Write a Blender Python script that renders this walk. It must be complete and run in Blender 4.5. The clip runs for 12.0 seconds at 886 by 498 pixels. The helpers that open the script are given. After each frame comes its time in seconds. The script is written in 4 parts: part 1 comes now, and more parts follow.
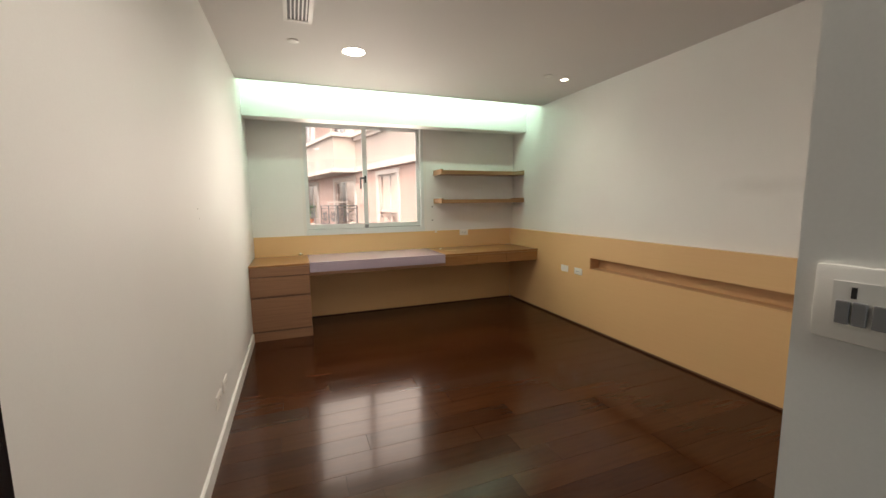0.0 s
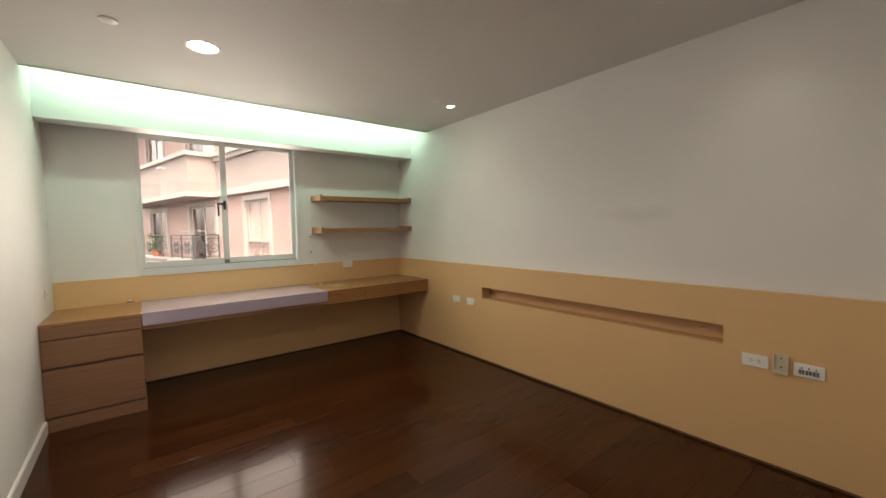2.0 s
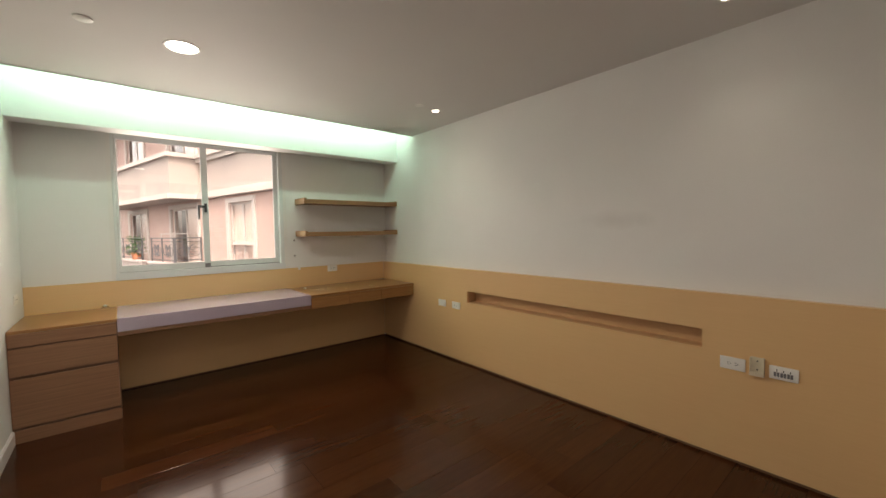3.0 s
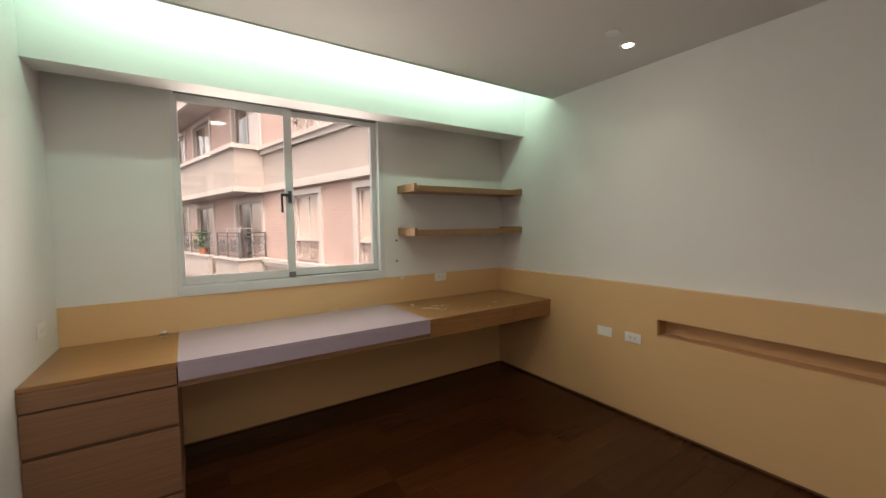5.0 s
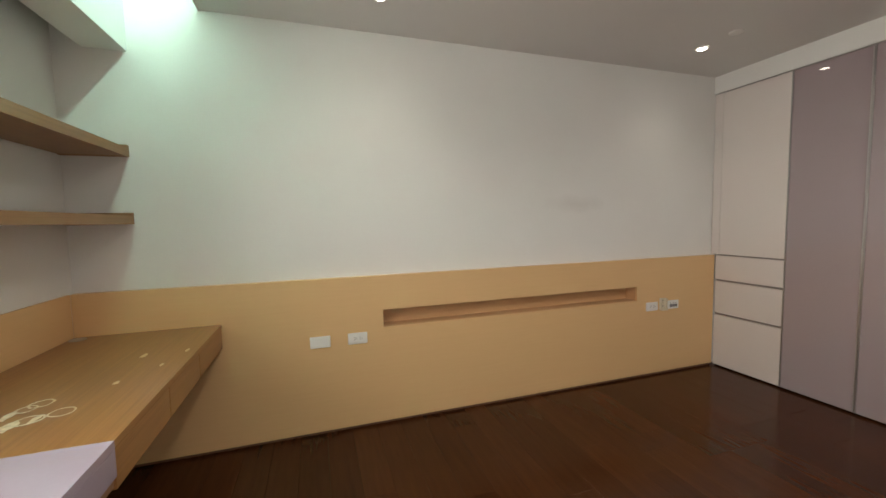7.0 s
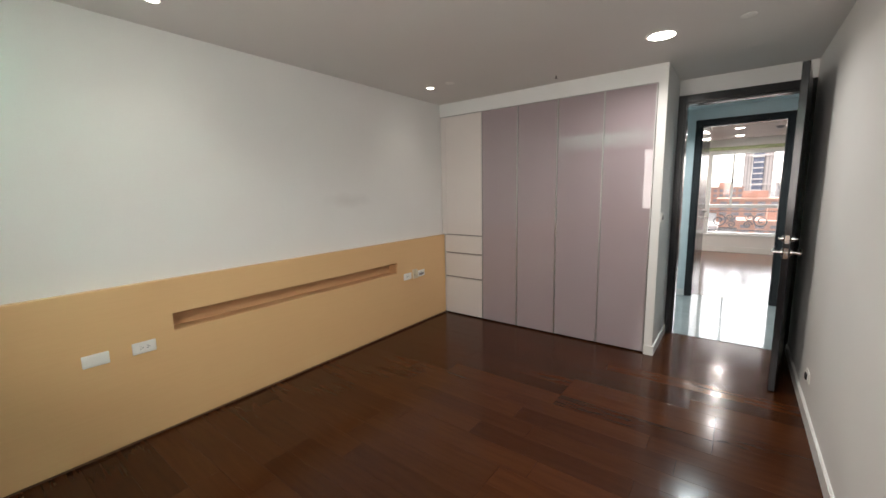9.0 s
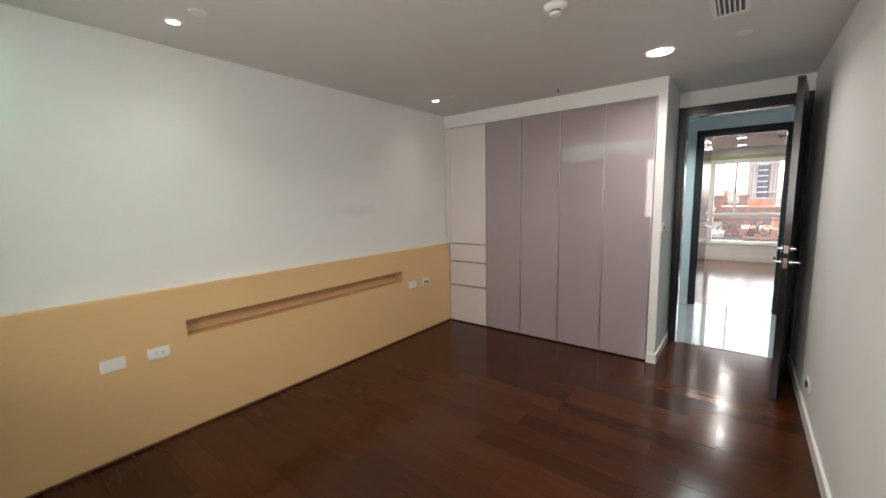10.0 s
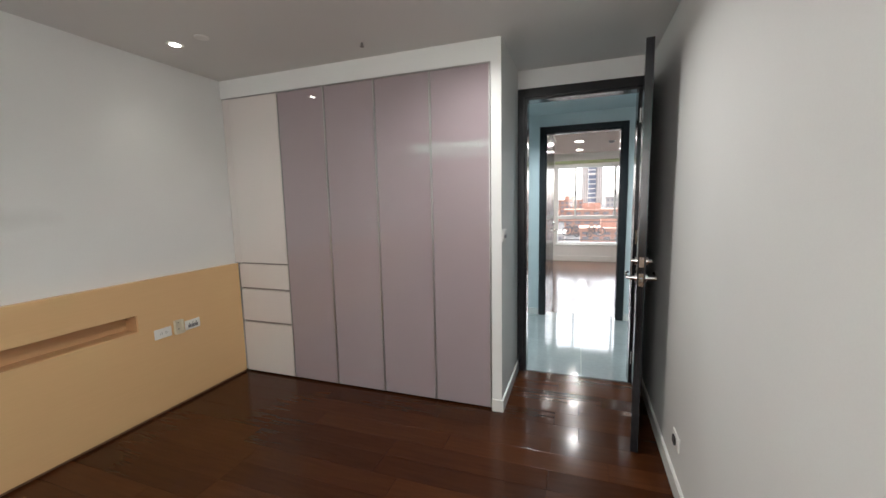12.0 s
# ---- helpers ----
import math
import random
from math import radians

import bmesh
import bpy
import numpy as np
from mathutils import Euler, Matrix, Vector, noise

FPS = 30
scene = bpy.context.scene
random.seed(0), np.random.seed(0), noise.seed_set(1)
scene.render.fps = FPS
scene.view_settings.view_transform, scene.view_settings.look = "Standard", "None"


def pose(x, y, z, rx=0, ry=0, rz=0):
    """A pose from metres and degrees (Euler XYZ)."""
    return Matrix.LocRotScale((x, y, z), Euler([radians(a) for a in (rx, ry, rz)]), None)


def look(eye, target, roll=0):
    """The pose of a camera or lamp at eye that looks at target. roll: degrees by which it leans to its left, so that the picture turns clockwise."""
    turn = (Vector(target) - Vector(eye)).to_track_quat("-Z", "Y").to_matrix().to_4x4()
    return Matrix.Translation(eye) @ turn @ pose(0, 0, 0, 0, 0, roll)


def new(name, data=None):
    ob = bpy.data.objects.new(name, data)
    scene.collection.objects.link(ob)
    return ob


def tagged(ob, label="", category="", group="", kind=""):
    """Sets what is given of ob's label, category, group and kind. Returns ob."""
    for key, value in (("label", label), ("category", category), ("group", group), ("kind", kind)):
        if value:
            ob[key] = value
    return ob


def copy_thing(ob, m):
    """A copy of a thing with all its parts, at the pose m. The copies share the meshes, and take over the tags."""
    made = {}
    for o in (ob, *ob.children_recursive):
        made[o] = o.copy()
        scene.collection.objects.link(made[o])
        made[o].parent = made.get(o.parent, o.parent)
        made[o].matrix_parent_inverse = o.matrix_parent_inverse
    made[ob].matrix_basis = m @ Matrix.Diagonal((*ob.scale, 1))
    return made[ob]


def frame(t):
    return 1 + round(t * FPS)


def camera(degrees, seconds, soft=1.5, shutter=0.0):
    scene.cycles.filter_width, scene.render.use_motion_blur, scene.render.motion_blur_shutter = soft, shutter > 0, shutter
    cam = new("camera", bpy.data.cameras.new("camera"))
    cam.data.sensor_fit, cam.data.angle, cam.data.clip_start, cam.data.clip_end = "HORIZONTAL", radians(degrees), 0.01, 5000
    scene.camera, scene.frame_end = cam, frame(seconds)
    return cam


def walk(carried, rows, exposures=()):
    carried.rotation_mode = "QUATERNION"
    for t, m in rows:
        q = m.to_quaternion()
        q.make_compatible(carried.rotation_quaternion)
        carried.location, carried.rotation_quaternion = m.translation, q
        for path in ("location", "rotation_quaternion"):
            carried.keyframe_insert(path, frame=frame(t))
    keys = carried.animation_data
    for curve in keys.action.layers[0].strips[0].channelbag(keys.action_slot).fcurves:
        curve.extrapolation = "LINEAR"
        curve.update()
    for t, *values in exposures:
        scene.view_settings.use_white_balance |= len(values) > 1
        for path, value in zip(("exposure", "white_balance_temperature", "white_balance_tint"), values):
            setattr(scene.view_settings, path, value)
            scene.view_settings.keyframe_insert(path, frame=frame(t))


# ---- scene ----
cam = camera(97.7, 12.0)
PATH = [
    (0, (0.225, 1.135, 1.313), (0.930, 2.991, 1.075), -0.7),
    (0.5, (0.274, 1.322, 1.286), (1.104, 3.13, 1.077), -1.0),
    (1, (0.308, 1.461, 1.301), (1.299, 3.189, 1.124), -1.1),
    (1.5, (0.318, 1.493, 1.322), (1.454, 3.133, 1.182), -1.0),
    (2, (0.34, 1.473, 1.337), (1.575, 3.043, 1.226), -1.1),
    (2.5, (0.342, 1.466, 1.344), (1.641, 2.983, 1.247), -1.0),
    (3, (0.362, 1.463, 1.343), (1.647, 2.993, 1.248), -0.9),
    (3.5, (0.358, 1.562, 1.333), (1.489, 3.207, 1.212), -0.8),
    (3.7, (0.379, 1.665, 1.345), (1.411, 3.372, 1.205), -0.8),
    (5.3, (0.413, 3.225, 1.381), (1.568, 4.854, 1.277), -0.7),
    (5.5, (0.427, 3.449, 1.378), (1.742, 4.951, 1.27), -0.7),
    (6, (0.497, 3.976, 1.326), (2.236, 4.955, 1.192), -0.8),
    (6.3, (0.528, 4.241, 1.333), (2.443, 4.797, 1.179), -0.6),
    (6.5, (0.543, 4.382, 1.311), (2.526, 4.599, 1.164), -0.8),
    (7, (0.581, 4.606, 1.292), (2.477, 3.987, 1.146), -1.1),
    (7.5, (0.51, 4.687, 1.32), (2.115, 3.51, 1.125), -1.3),
    (7.7, (0.505, 4.74, 1.326), (1.967, 3.391, 1.121), -1.0),
    (9.3, (0.196, 5.096, 1.471), (1.388, 3.515, 1.189), -1.1),
    (9.5, (0.198, 5.11, 1.472), (1.391, 3.527, 1.206), -1.1),
    (10, (0.189, 5.117, 1.476), (1.405, 3.549, 1.225), -1.1),
    (10.5, (0.196, 5.091, 1.475), (1.383, 3.505, 1.207), -1.2),
    (11, (0.213, 4.877, 1.459), (1.269, 3.207, 1.148), -1.2),
    (11.5, (0.237, 4.459, 1.432), (1.109, 2.683, 1.138), -1.4),
    (12, (0.259, 3.876, 1.436), (0.92, 2.004, 1.196), -1.2),
]
walk(cam, [(t, look(eye, target, roll)) for t, eye, target, roll in PATH],
     [(0.0, 2.58, 7600, 14), (1.0, 2.38, 7700, 14), (2.5, 2.37, 7600, 14), (3.5, 2.34, 7600, 14), (5.5, 1.99, 7400, 16), (6.5, 2.38, 7050, 9), (7.0, 2.70, 7000, 12),
      (7.5, 2.84, 6800, 15), (9.5, 2.78, 6650, 11), (11.0, 2.78, 6600, 12), (12.0, 2.80, 6350, 10)])

# ---- world, sun and large lights ----
world = bpy.data.worlds.new("overcast_sky")
scene.world = world
world.use_nodes = True
wn = world.node_tree.nodes
wl = world.node_tree.links
sky = wn.new("ShaderNodeTexSky")
sky.sky_type = "NISHITA"
sky.sun_disc = False
sky.sun_elevation = radians(52)
sky.sun_rotation = radians(200)
sky.air_density = 1.0
sky.dust_density = 3.0
grey = wn.new("ShaderNodeHueSaturation")
grey.inputs["Saturation"].default_value = 0.25
wl.new(sky.outputs[0], grey.inputs["Color"])
wl.new(grey.outputs[0], wn["Background"].inputs["Color"])
wn["Background"].inputs["Strength"].default_value = 0.12

sun_data = bpy.data.lights.new("sun", "SUN")
sun_data.energy = 0.7
sun_data.angle = radians(12)
sun_data.color = (1.0, 0.96, 0.9)
sun = new("sun", sun_data)
sun.matrix_world = look((0, 0, 30), (4.0, 10.5, 12), 0)


def area_lamp(name, m, sx, sy, watts, color, shape="RECTANGLE", spread=180):
    data = bpy.data.lights.new(name, "AREA")
    data.shape, data.size, data.size_y = shape, sx, sy
    data.energy, data.color, data.spread = watts, color, radians(spread)
    ob = new(name, data)
    ob.matrix_world = m
    return ob


COVE = (0.55, 1.0, 0.85)
area_lamp("cove_light", look((1.40, 5.150, 2.618), (1.40, 5.49, 2.64)), 3.08, 0.035, 2.8, COVE)
for lx, ly in ((0.70, 4.21), (0.70, 2.03)):
    area_lamp("downlight_lamp", look((lx, ly, 2.424), (lx, ly, 0)), 0.15, 0.15, 1.6, (1.0, 0.97, 0.94), "DISK", 155)
for lx, ly in ((2.64, 4.25), (2.64, 2.03)):
    data = bpy.data.lights.new("spot_lamp", "SPOT")
    data.energy, data.color, data.spot_size, data.spot_blend, data.shadow_soft_size = 0.9, (1.0, 0.98, 0.86), radians(122), 1.0, 0.06
    new("spot_lamp", data).matrix_world = look((lx, ly, 2.42), (lx + 0.02, ly, 0))
# daylight of the sky entering through the two window panes
for lx, ly in ((0.688, 5.808), (1.362, 5.843)):
    area_lamp("window_daylight", look((lx, ly, 1.623), (lx, 0, 1.623)), 0.60, 1.07, 1.6, (1.0, 0.95, 0.92), "RECTANGLE", 145)
# added fill for the corridor without a fitting, and lamps of the room across it
area_lamp("hall_fill", look((0.42, -0.15, 2.42), (0.42, -0.17, 0)), 0.25, 0.25, 3.2, (0.82, 0.96, 1.0), "RECTANGLE", 140)
for ly in (-2.30, -3.46, -4.70):
    area_lamp("far_downlight_lamp", look((0.285, ly, 2.42), (0.285, ly, 0)), 0.13, 0.13, 1.7, (1.0, 0.93, 0.86), "DISK")


# ---- materials ----
def nodes(m):
    return m.node_tree.nodes, m.node_tree.links


def mat(name, color, rough=0.5, metal=0.0, vary=0.08, scale=6.0, fine=90.0, bump=0.15, coat=0.0, stretch=(1, 1, 1), by_object=0.0, rvary=0.1, spec=0.5):
    """A painted or plain surface: two scales of tone, uneven gloss and a fine relief."""
    m = bpy.data.materials.new(name)
    m.use_nodes = True
    n, l = nodes(m)
    b = n["Principled BSDF"]
    b.inputs["Metallic"].default_value = metal
    b.inputs["Coat Weight"].default_value = coat
    b.inputs["Coat Roughness"].default_value = 0.08
    b.inputs["Specular IOR Level"].default_value = spec
    tc, mp = n.new("ShaderNodeTexCoord"), n.new("ShaderNodeMapping")
    mp.inputs["Scale"].default_value = stretch
    l.new(tc.outputs["Object"], mp.inputs["Vector"])
    src = mp.outputs[0]
    info = n.new("ShaderNodeObjectInfo")
    if by_object:
        shift = n.new("ShaderNodeVectorMath")
        shift.operation = "ADD"
        far = n.new("ShaderNodeMath")
        far.operation = "MULTIPLY"
        far.inputs[1].default_value = 37.0
        l.new(info.outputs["Random"], far.inputs[0])
        l.new(src, shift.inputs[0])
        l.new(far.outputs[0], shift.inputs[1])
        src = shift.outputs[0]
    a, c = n.new("ShaderNodeTexNoise"), n.new("ShaderNodeTexNoise")
    a.inputs["Scale"].default_value, c.inputs["Scale"].default_value = scale, fine
    a.inputs["Detail"].default_value, c.inputs["Detail"].default_value = 4, 3
    l.new(src, a.inputs["Vector"]), l.new(src, c.inputs["Vector"])
    mix = n.new("ShaderNodeMix")
    mix.data_type = "FLOAT"
    mix.inputs[0].default_value = 0.35
    l.new(a.outputs["Fac"], mix.inputs[2]), l.new(c.outputs["Fac"], mix.inputs[3])
    ramp = n.new("ShaderNodeValToRGB")
    lo = [max(0, x * (1 - vary)) for x in color]
    hi = [min(1, x * (1 + vary)) for x in color]
    ramp.color_ramp.elements[0].color, ramp.color_ramp.elements[1].color = (*lo, 1), (*hi, 1)
    ramp.color_ramp.elements[0].position, ramp.color_ramp.elements[1].position = 0.3, 0.7
    l.new(mix.outputs[0], ramp.inputs[0])
    out = ramp.outputs[0]
    if by_object:
        hsv, mr = n.new("ShaderNodeHueSaturation"), n.new("ShaderNodeMapRange")
        mr.inputs["To Min"].default_value, mr.inputs["To Max"].default_value = 1 - by_object, 1 + by_object
        l.new(info.outputs["Random"], mr.inputs["Value"])
        l.new(mr.outputs[0], hsv.inputs["Value"])
        l.new(out, hsv.inputs["Color"])
        out = hsv.outputs[0]
    l.new(out, b.inputs["Base Color"])
    rr = n.new("ShaderNodeMapRange")
    rr.inputs["To Min"].default_value, rr.inputs["To Max"].default_value = max(0.02, rough - rvary * 0.6), min(1, rough + rvary * 0.6)
    l.new(a.outputs["Fac"], rr.inputs["Value"])
    l.new(rr.outputs[0], b.inputs["Roughness"])
    if bump:
        bp = n.new("ShaderNodeBump")
        bp.inputs["Strength"].default_value, bp.inputs["Distance"].default_value = bump, 0.002
        l.new(mix.outputs[0], bp.inputs["Height"])
        l.new(bp.outputs[0], b.inputs["Normal"])
    return m


def wood(name, dark, light, grain=(1.2, 22, 22), rough=0.35, coat=0.0, by_object=0.0, bump=0.08, fine=9.0, contrast=(0.35, 0.7)):
    """Veneer or boards: long grain along the axis that grain leaves unstretched."""
    m = mat(name, light, rough, 0, 0.05, 3.0, fine, bump, coat, grain, by_object, 0.08)
    ramp = [x for x in m.node_tree.nodes if x.type == "VALTORGB"][0]
    ramp.color_ramp.elements[0].color, ramp.color_ramp.elements[1].color = (*dark, 1), (*light, 1)
    ramp.color_ramp.elements[0].position, ramp.color_ramp.elements[1].position = contrast
    return m


def glow(name, color, strength):
    m = bpy.data.materials.new(name)
    m.use_nodes = True
    b = m.node_tree.nodes["Principled BSDF"]
    b.inputs["Base Color"].default_value = (*color, 1)
    b.inputs["Emission Color"].default_value = (*color, 1)
    b.inputs["Emission Strength"].default_value = strength
    return m


def clear(name, color=(1, 1, 1), rough=0.0):
    m = bpy.data.materials.new(name)
    m.use_nodes = True
    b = m.node_tree.nodes["Principled BSDF"]
    b.inputs["Base Color"].default_value = (*color, 1)
    b.inputs["Transmission Weight"].default_value = 1.0
    b.inputs["Roughness"].default_value = rough
    b.inputs["IOR"].default_value = 1.45
    return m


def brick_mat(name, c1, c2, mortar):
    m = bpy.data.materials.new(name)
    m.use_nodes = True
    n, l = nodes(m)
    b = n["Principled BSDF"]
    tc, br, ns, mx = n.new("ShaderNodeTexCoord"), n.new("ShaderNodeTexBrick"), n.new("ShaderNodeTexNoise"), n.new("ShaderNodeMix")
    sep, com = n.new("ShaderNodeSeparateXYZ"), n.new("ShaderNodeCombineXYZ")
    l.new(tc.outputs["Object"], sep.inputs[0])
    l.new(sep.outputs["Y"], com.inputs["X"]), l.new(sep.outputs["Z"], com.inputs["Y"])
    l.new(com.outputs[0], br.inputs["Vector"])
    br.inputs["Scale"].default_value = 1.0
    br.inputs["Brick Width"].default_value, br.inputs["Row Height"].default_value = 0.235, 0.075
    br.inputs["Mortar Size"].default_value = 0.008
    br.inputs["Color1"].default_value, br.inputs["Color2"].default_value, br.inputs["Mortar"].default_value = (*c1, 1), (*c2, 1), (*mortar, 1)
    ns.inputs["Scale"].default_value = 0.8
    l.new(tc.outputs["Object"], ns.inputs["Vector"])
    mx.data_type, mx.blend_type = "RGBA", "MULTIPLY"
    mx.inputs[0].default_value = 0.25
    l.new(br.outputs["Color"], mx.inputs[6]), l.new(ns.outputs["Fac"], mx.inputs[7])
    l.new(mx.outputs[2], b.inputs["Base Color"])
    b.inputs["Roughness"].default_value = 0.75
    bp = n.new("ShaderNodeBump")
    bp.inputs["Strength"].default_value, bp.inputs["Distance"].default_value, bp.invert = 0.5, 0.006, True
    l.new(br.outputs["Fac"], bp.inputs["Height"])
    l.new(bp.outputs[0], b.inputs["Normal"])
    return m


WALL = mat("wall_paint", (0.81, 0.81, 0.79), 0.6, vary=0.03, scale=1.6, fine=220, bump=0.10)
WALL_MARKED = WALL.copy()
WALL_MARKED.name = "wall_paint_marked"
n_, l_ = nodes(WALL_MARKED)
tc_ = n_.new("ShaderNodeTexCoord")
mp_ = n_.new("ShaderNodeMapping")
mp_.vector_type = "POINT"
mp_.inputs["Location"].default_value = (0.0, -2.77 / 0.25, -1.395 / 0.060)
mp_.inputs["Scale"].default_value = (0.0, 1 / 0.25, 1 / 0.060)
nz_ = n_.new("ShaderNodeTexNoise")
nz_.inputs["Scale"].default_value = 9.0
ln_, ad_, rm_, mx_ = n_.new("ShaderNodeVectorMath"), n_.new("ShaderNodeMath"), n_.new("ShaderNodeMapRange"), n_.new("ShaderNodeMix")
ln_.operation, ad_.operation = "LENGTH", "ADD"
l_.new(tc_.outputs["Object"], mp_.inputs["Vector"]), l_.new(tc_.outputs["Object"], nz_.inputs["Vector"])
l_.new(mp_.outputs[0], ln_.inputs[0])
l_.new(ln_.outputs["Value"], ad_.inputs[0]), l_.new(nz_.outputs["Fac"], ad_.inputs[1])
rm_.inputs["From Min"].default_value, rm_.inputs["From Max"].default_value = 0.6, 1.7
rm_.inputs["To Min"].default_value, rm_.inputs["To Max"].default_value = 0.17, 0.0
l_.new(ad_.outputs[0], rm_.inputs["Value"])
mx_.data_type = "RGBA"
l_.new(rm_.outputs[0], mx_.inputs[0])
pb_ = n_["Principled BSDF"]
l_.new(pb_.inputs["Base Color"].links[0].from_socket, mx_.inputs[6])
mx_.inputs[7].default_value = (0.36, 0.35, 0.31, 1)
l_.new(mx_.outputs[2], pb_.inputs["Base Color"])
CEIL = mat("ceiling_paint", (0.71, 0.70, 0.68), 0.7, vary=0.03, scale=1.2, fine=200, bump=0.06)
TRIM = mat("trim_paint", (0.80, 0.79, 0.76), 0.4, vary=0.03, scale=4, bump=0.05)
TAN = wood("tan_panel", (0.762, 0.492, 0.246), (0.805, 0.532, 0.270), (1.2, 1.2, 34), 0.40, bump=0.03, contrast=(0.2, 0.85))
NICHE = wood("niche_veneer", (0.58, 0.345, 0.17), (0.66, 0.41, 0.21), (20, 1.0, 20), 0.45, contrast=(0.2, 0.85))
TAN_DARK = mat("panel_edge", (0.17, 0.085, 0.045), 0.5, vary=0.1)
DESKTOP = wood("desk_veneer", (0.235, 0.105, 0.034), (0.45, 0.235, 0.088), (0.7, 26, 26), 0.30, 0.10, contrast=(0.2, 0.85))
CABINET = wood("cabinet_veneer", (0.22, 0.112, 0.060), (0.37, 0.20, 0.110), (0.9, 44, 44), 0.42, contrast=(0.25, 0.8))
SHELF = wood("shelf_veneer", (0.27, 0.145, 0.066), (0.41, 0.232, 0.104), (1.0, 40, 40), 0.45, contrast=(0.25, 0.8))
GROOVE = mat("groove", (0.16, 0.085, 0.05), 0.6, vary=0.15)
LILAC = mat("lilac_laminate", (0.45, 0.385, 0.465), 0.12, vary=0.03, scale=2, bump=0.02, coat=0.2)
MAUVE = mat("mauve_glass", (0.375, 0.308, 0.325), 0.03, vary=0.02, scale=1.0, bump=0.0, coat=0.4, rvary=0.01, spec=0.55)
MAUVE.node_tree.nodes["Principled BSDF"].inputs["Coat Roughness"].default_value = 0.015
CREAM = mat("cream_laminate", (0.72, 0.66, 0.63), 0.38, vary=0.025, scale=2, bump=0.03)
ALU = mat("aluminium", (0.46, 0.44, 0.44), 0.34, 0.8, vary=0.05, bump=0.03)
GREYMETAL = mat("grey_channel", (0.30, 0.27, 0.26), 0.45, 0.3, vary=0.05)
SASH = mat("window_aluminium", (0.72, 0.75, 0.74), 0.35, 0.05, vary=0.05, scale=5, bump=0.03)
SASH_DARK = mat("window_track", (0.26, 0.27, 0.27), 0.4, 0.3, vary=0.1)
CHROME = mat("chrome", (0.72, 0.70, 0.68), 0.16, 1.0, vary=0.05, bump=0.0, rvary=0.05)
STEEL = mat("screw_steel", (0.25, 0.24, 0.23), 0.4, 0.8)
PLASTIC = mat("white_plastic", (0.87, 0.86, 0.82), 0.35, vary=0.03, scale=8, bump=0.02)
OLD_PLASTIC = mat("yellowed_plastic", (0.70, 0.63, 0.48), 0.45, vary=0.08, scale=20, bump=0.05)
SLOT = mat("slot_black", (0.03, 0.03, 0.03), 0.5)
GREY_KEY = mat("grey_rocker", (0.20, 0.20, 0.21), 0.3, vary=0.06)
ESPRESSO = wood("espresso_veneer", (0.0075, 0.0082, 0.0102), (0.015, 0.0155, 0.0185), (26, 26, 1.0), 0.2, 0.12)
PLANK = wood("floor_plank", (0.044, 0.0138, 0.0046), (0.070, 0.0222, 0.0074), (1.0, 12, 12), 0.17, 0.08, 0.24, 0.006, 7.0, (0.25, 0.8))
PLANK.node_tree.nodes["Principled BSDF"].inputs["Specular IOR Level"].default_value = 0.17
PLANK.node_tree.nodes["Principled BSDF"].inputs["Coat Roughness"].default_value = 0.05
FARPLANK = PLANK.copy()
FARPLANK.name = "far_floor_plank"
FARPLANK.node_tree.nodes["Principled BSDF"].inputs["Specular IOR Level"].default_value = 0.75
GAP = mat("floor_gap", (0.012, 0.006, 0.004), 0.6)
TILE = mat("polished_tile", (0.34, 0.37, 0.37), 0.06, vary=0.12, scale=2.2, fine=25, bump=0.0, coat=0.15, rvary=0.04)
# the corridor's bluish light is put into this wall colour
HALLWALL = mat("hall_cool_tint", (0.62, 0.69, 0.70), 0.55, vary=0.03, scale=1.5, fine=200, bump=0.08)
FARCEIL = mat("far_ceiling_paint", (0.42, 0.36, 0.33), 0.7, vary=0.04)
GLASS = clear("window_glass", (0.99, 0.975, 0.975))
ITEM = clear("clear_plastic", (0.9, 0.95, 0.93), 0.15)
LAMP = glow("lamp_disc", (1.0, 0.97, 0.92), 4)
LAMP_SMALL = glow("spot_disc", (1.0, 0.95, 0.85), 4)
TUBE = glow("cove_tube", (0.75, 1.0, 0.88), 1.3)
GLUE = mat("glue_residue", (0.72, 0.62, 0.46), 0.5, vary=0.25, scale=60)
LATCH = mat("dark_latch", (0.075, 0.08, 0.085), 0.35, 0.4, vary=0.1)
STAIN = mat("grey_smudge", (0.40, 0.39, 0.37), 0.7, vary=0.05)
BRICK = brick_mat("pink_brick", (0.52, 0.345, 0.295), (0.55, 0.375, 0.325), (0.53, 0.41, 0.37))
RENDERED = mat("cream_render", (0.41, 0.345, 0.31), 0.8, vary=0.10, scale=0.9, fine=14, bump=0.2)
SURROUND = mat("white_surround", (0.50, 0.44, 0.41), 0.7, vary=0.06, scale=2)
PALE_IRON = mat("pale_iron", (0.46, 0.35, 0.31), 0.6, vary=0.1)
IRON = mat("wrought_iron", (0.10, 0.10, 0.105), 0.5, 0.1, vary=0.1)
CURTAIN = mat("curtain_cloth", (0.72, 0.56, 0.48), 0.9, vary=0.06, scale=3, stretch=(8, 8, 0.4))
DARKROOM = mat("dark_interior", (0.22, 0.17, 0.155), 0.8, vary=0.2)
LEAF = mat("leaf", (0.05, 0.11, 0.03), 0.5, vary=0.4, scale=20)
TERRACOTTA = mat("terracotta", (0.45, 0.17, 0.09), 0.8, vary=0.12)
ASPHALT = mat("asphalt", (0.07, 0.07, 0.07), 0.9, vary=0.2, scale=0.05, fine=2)
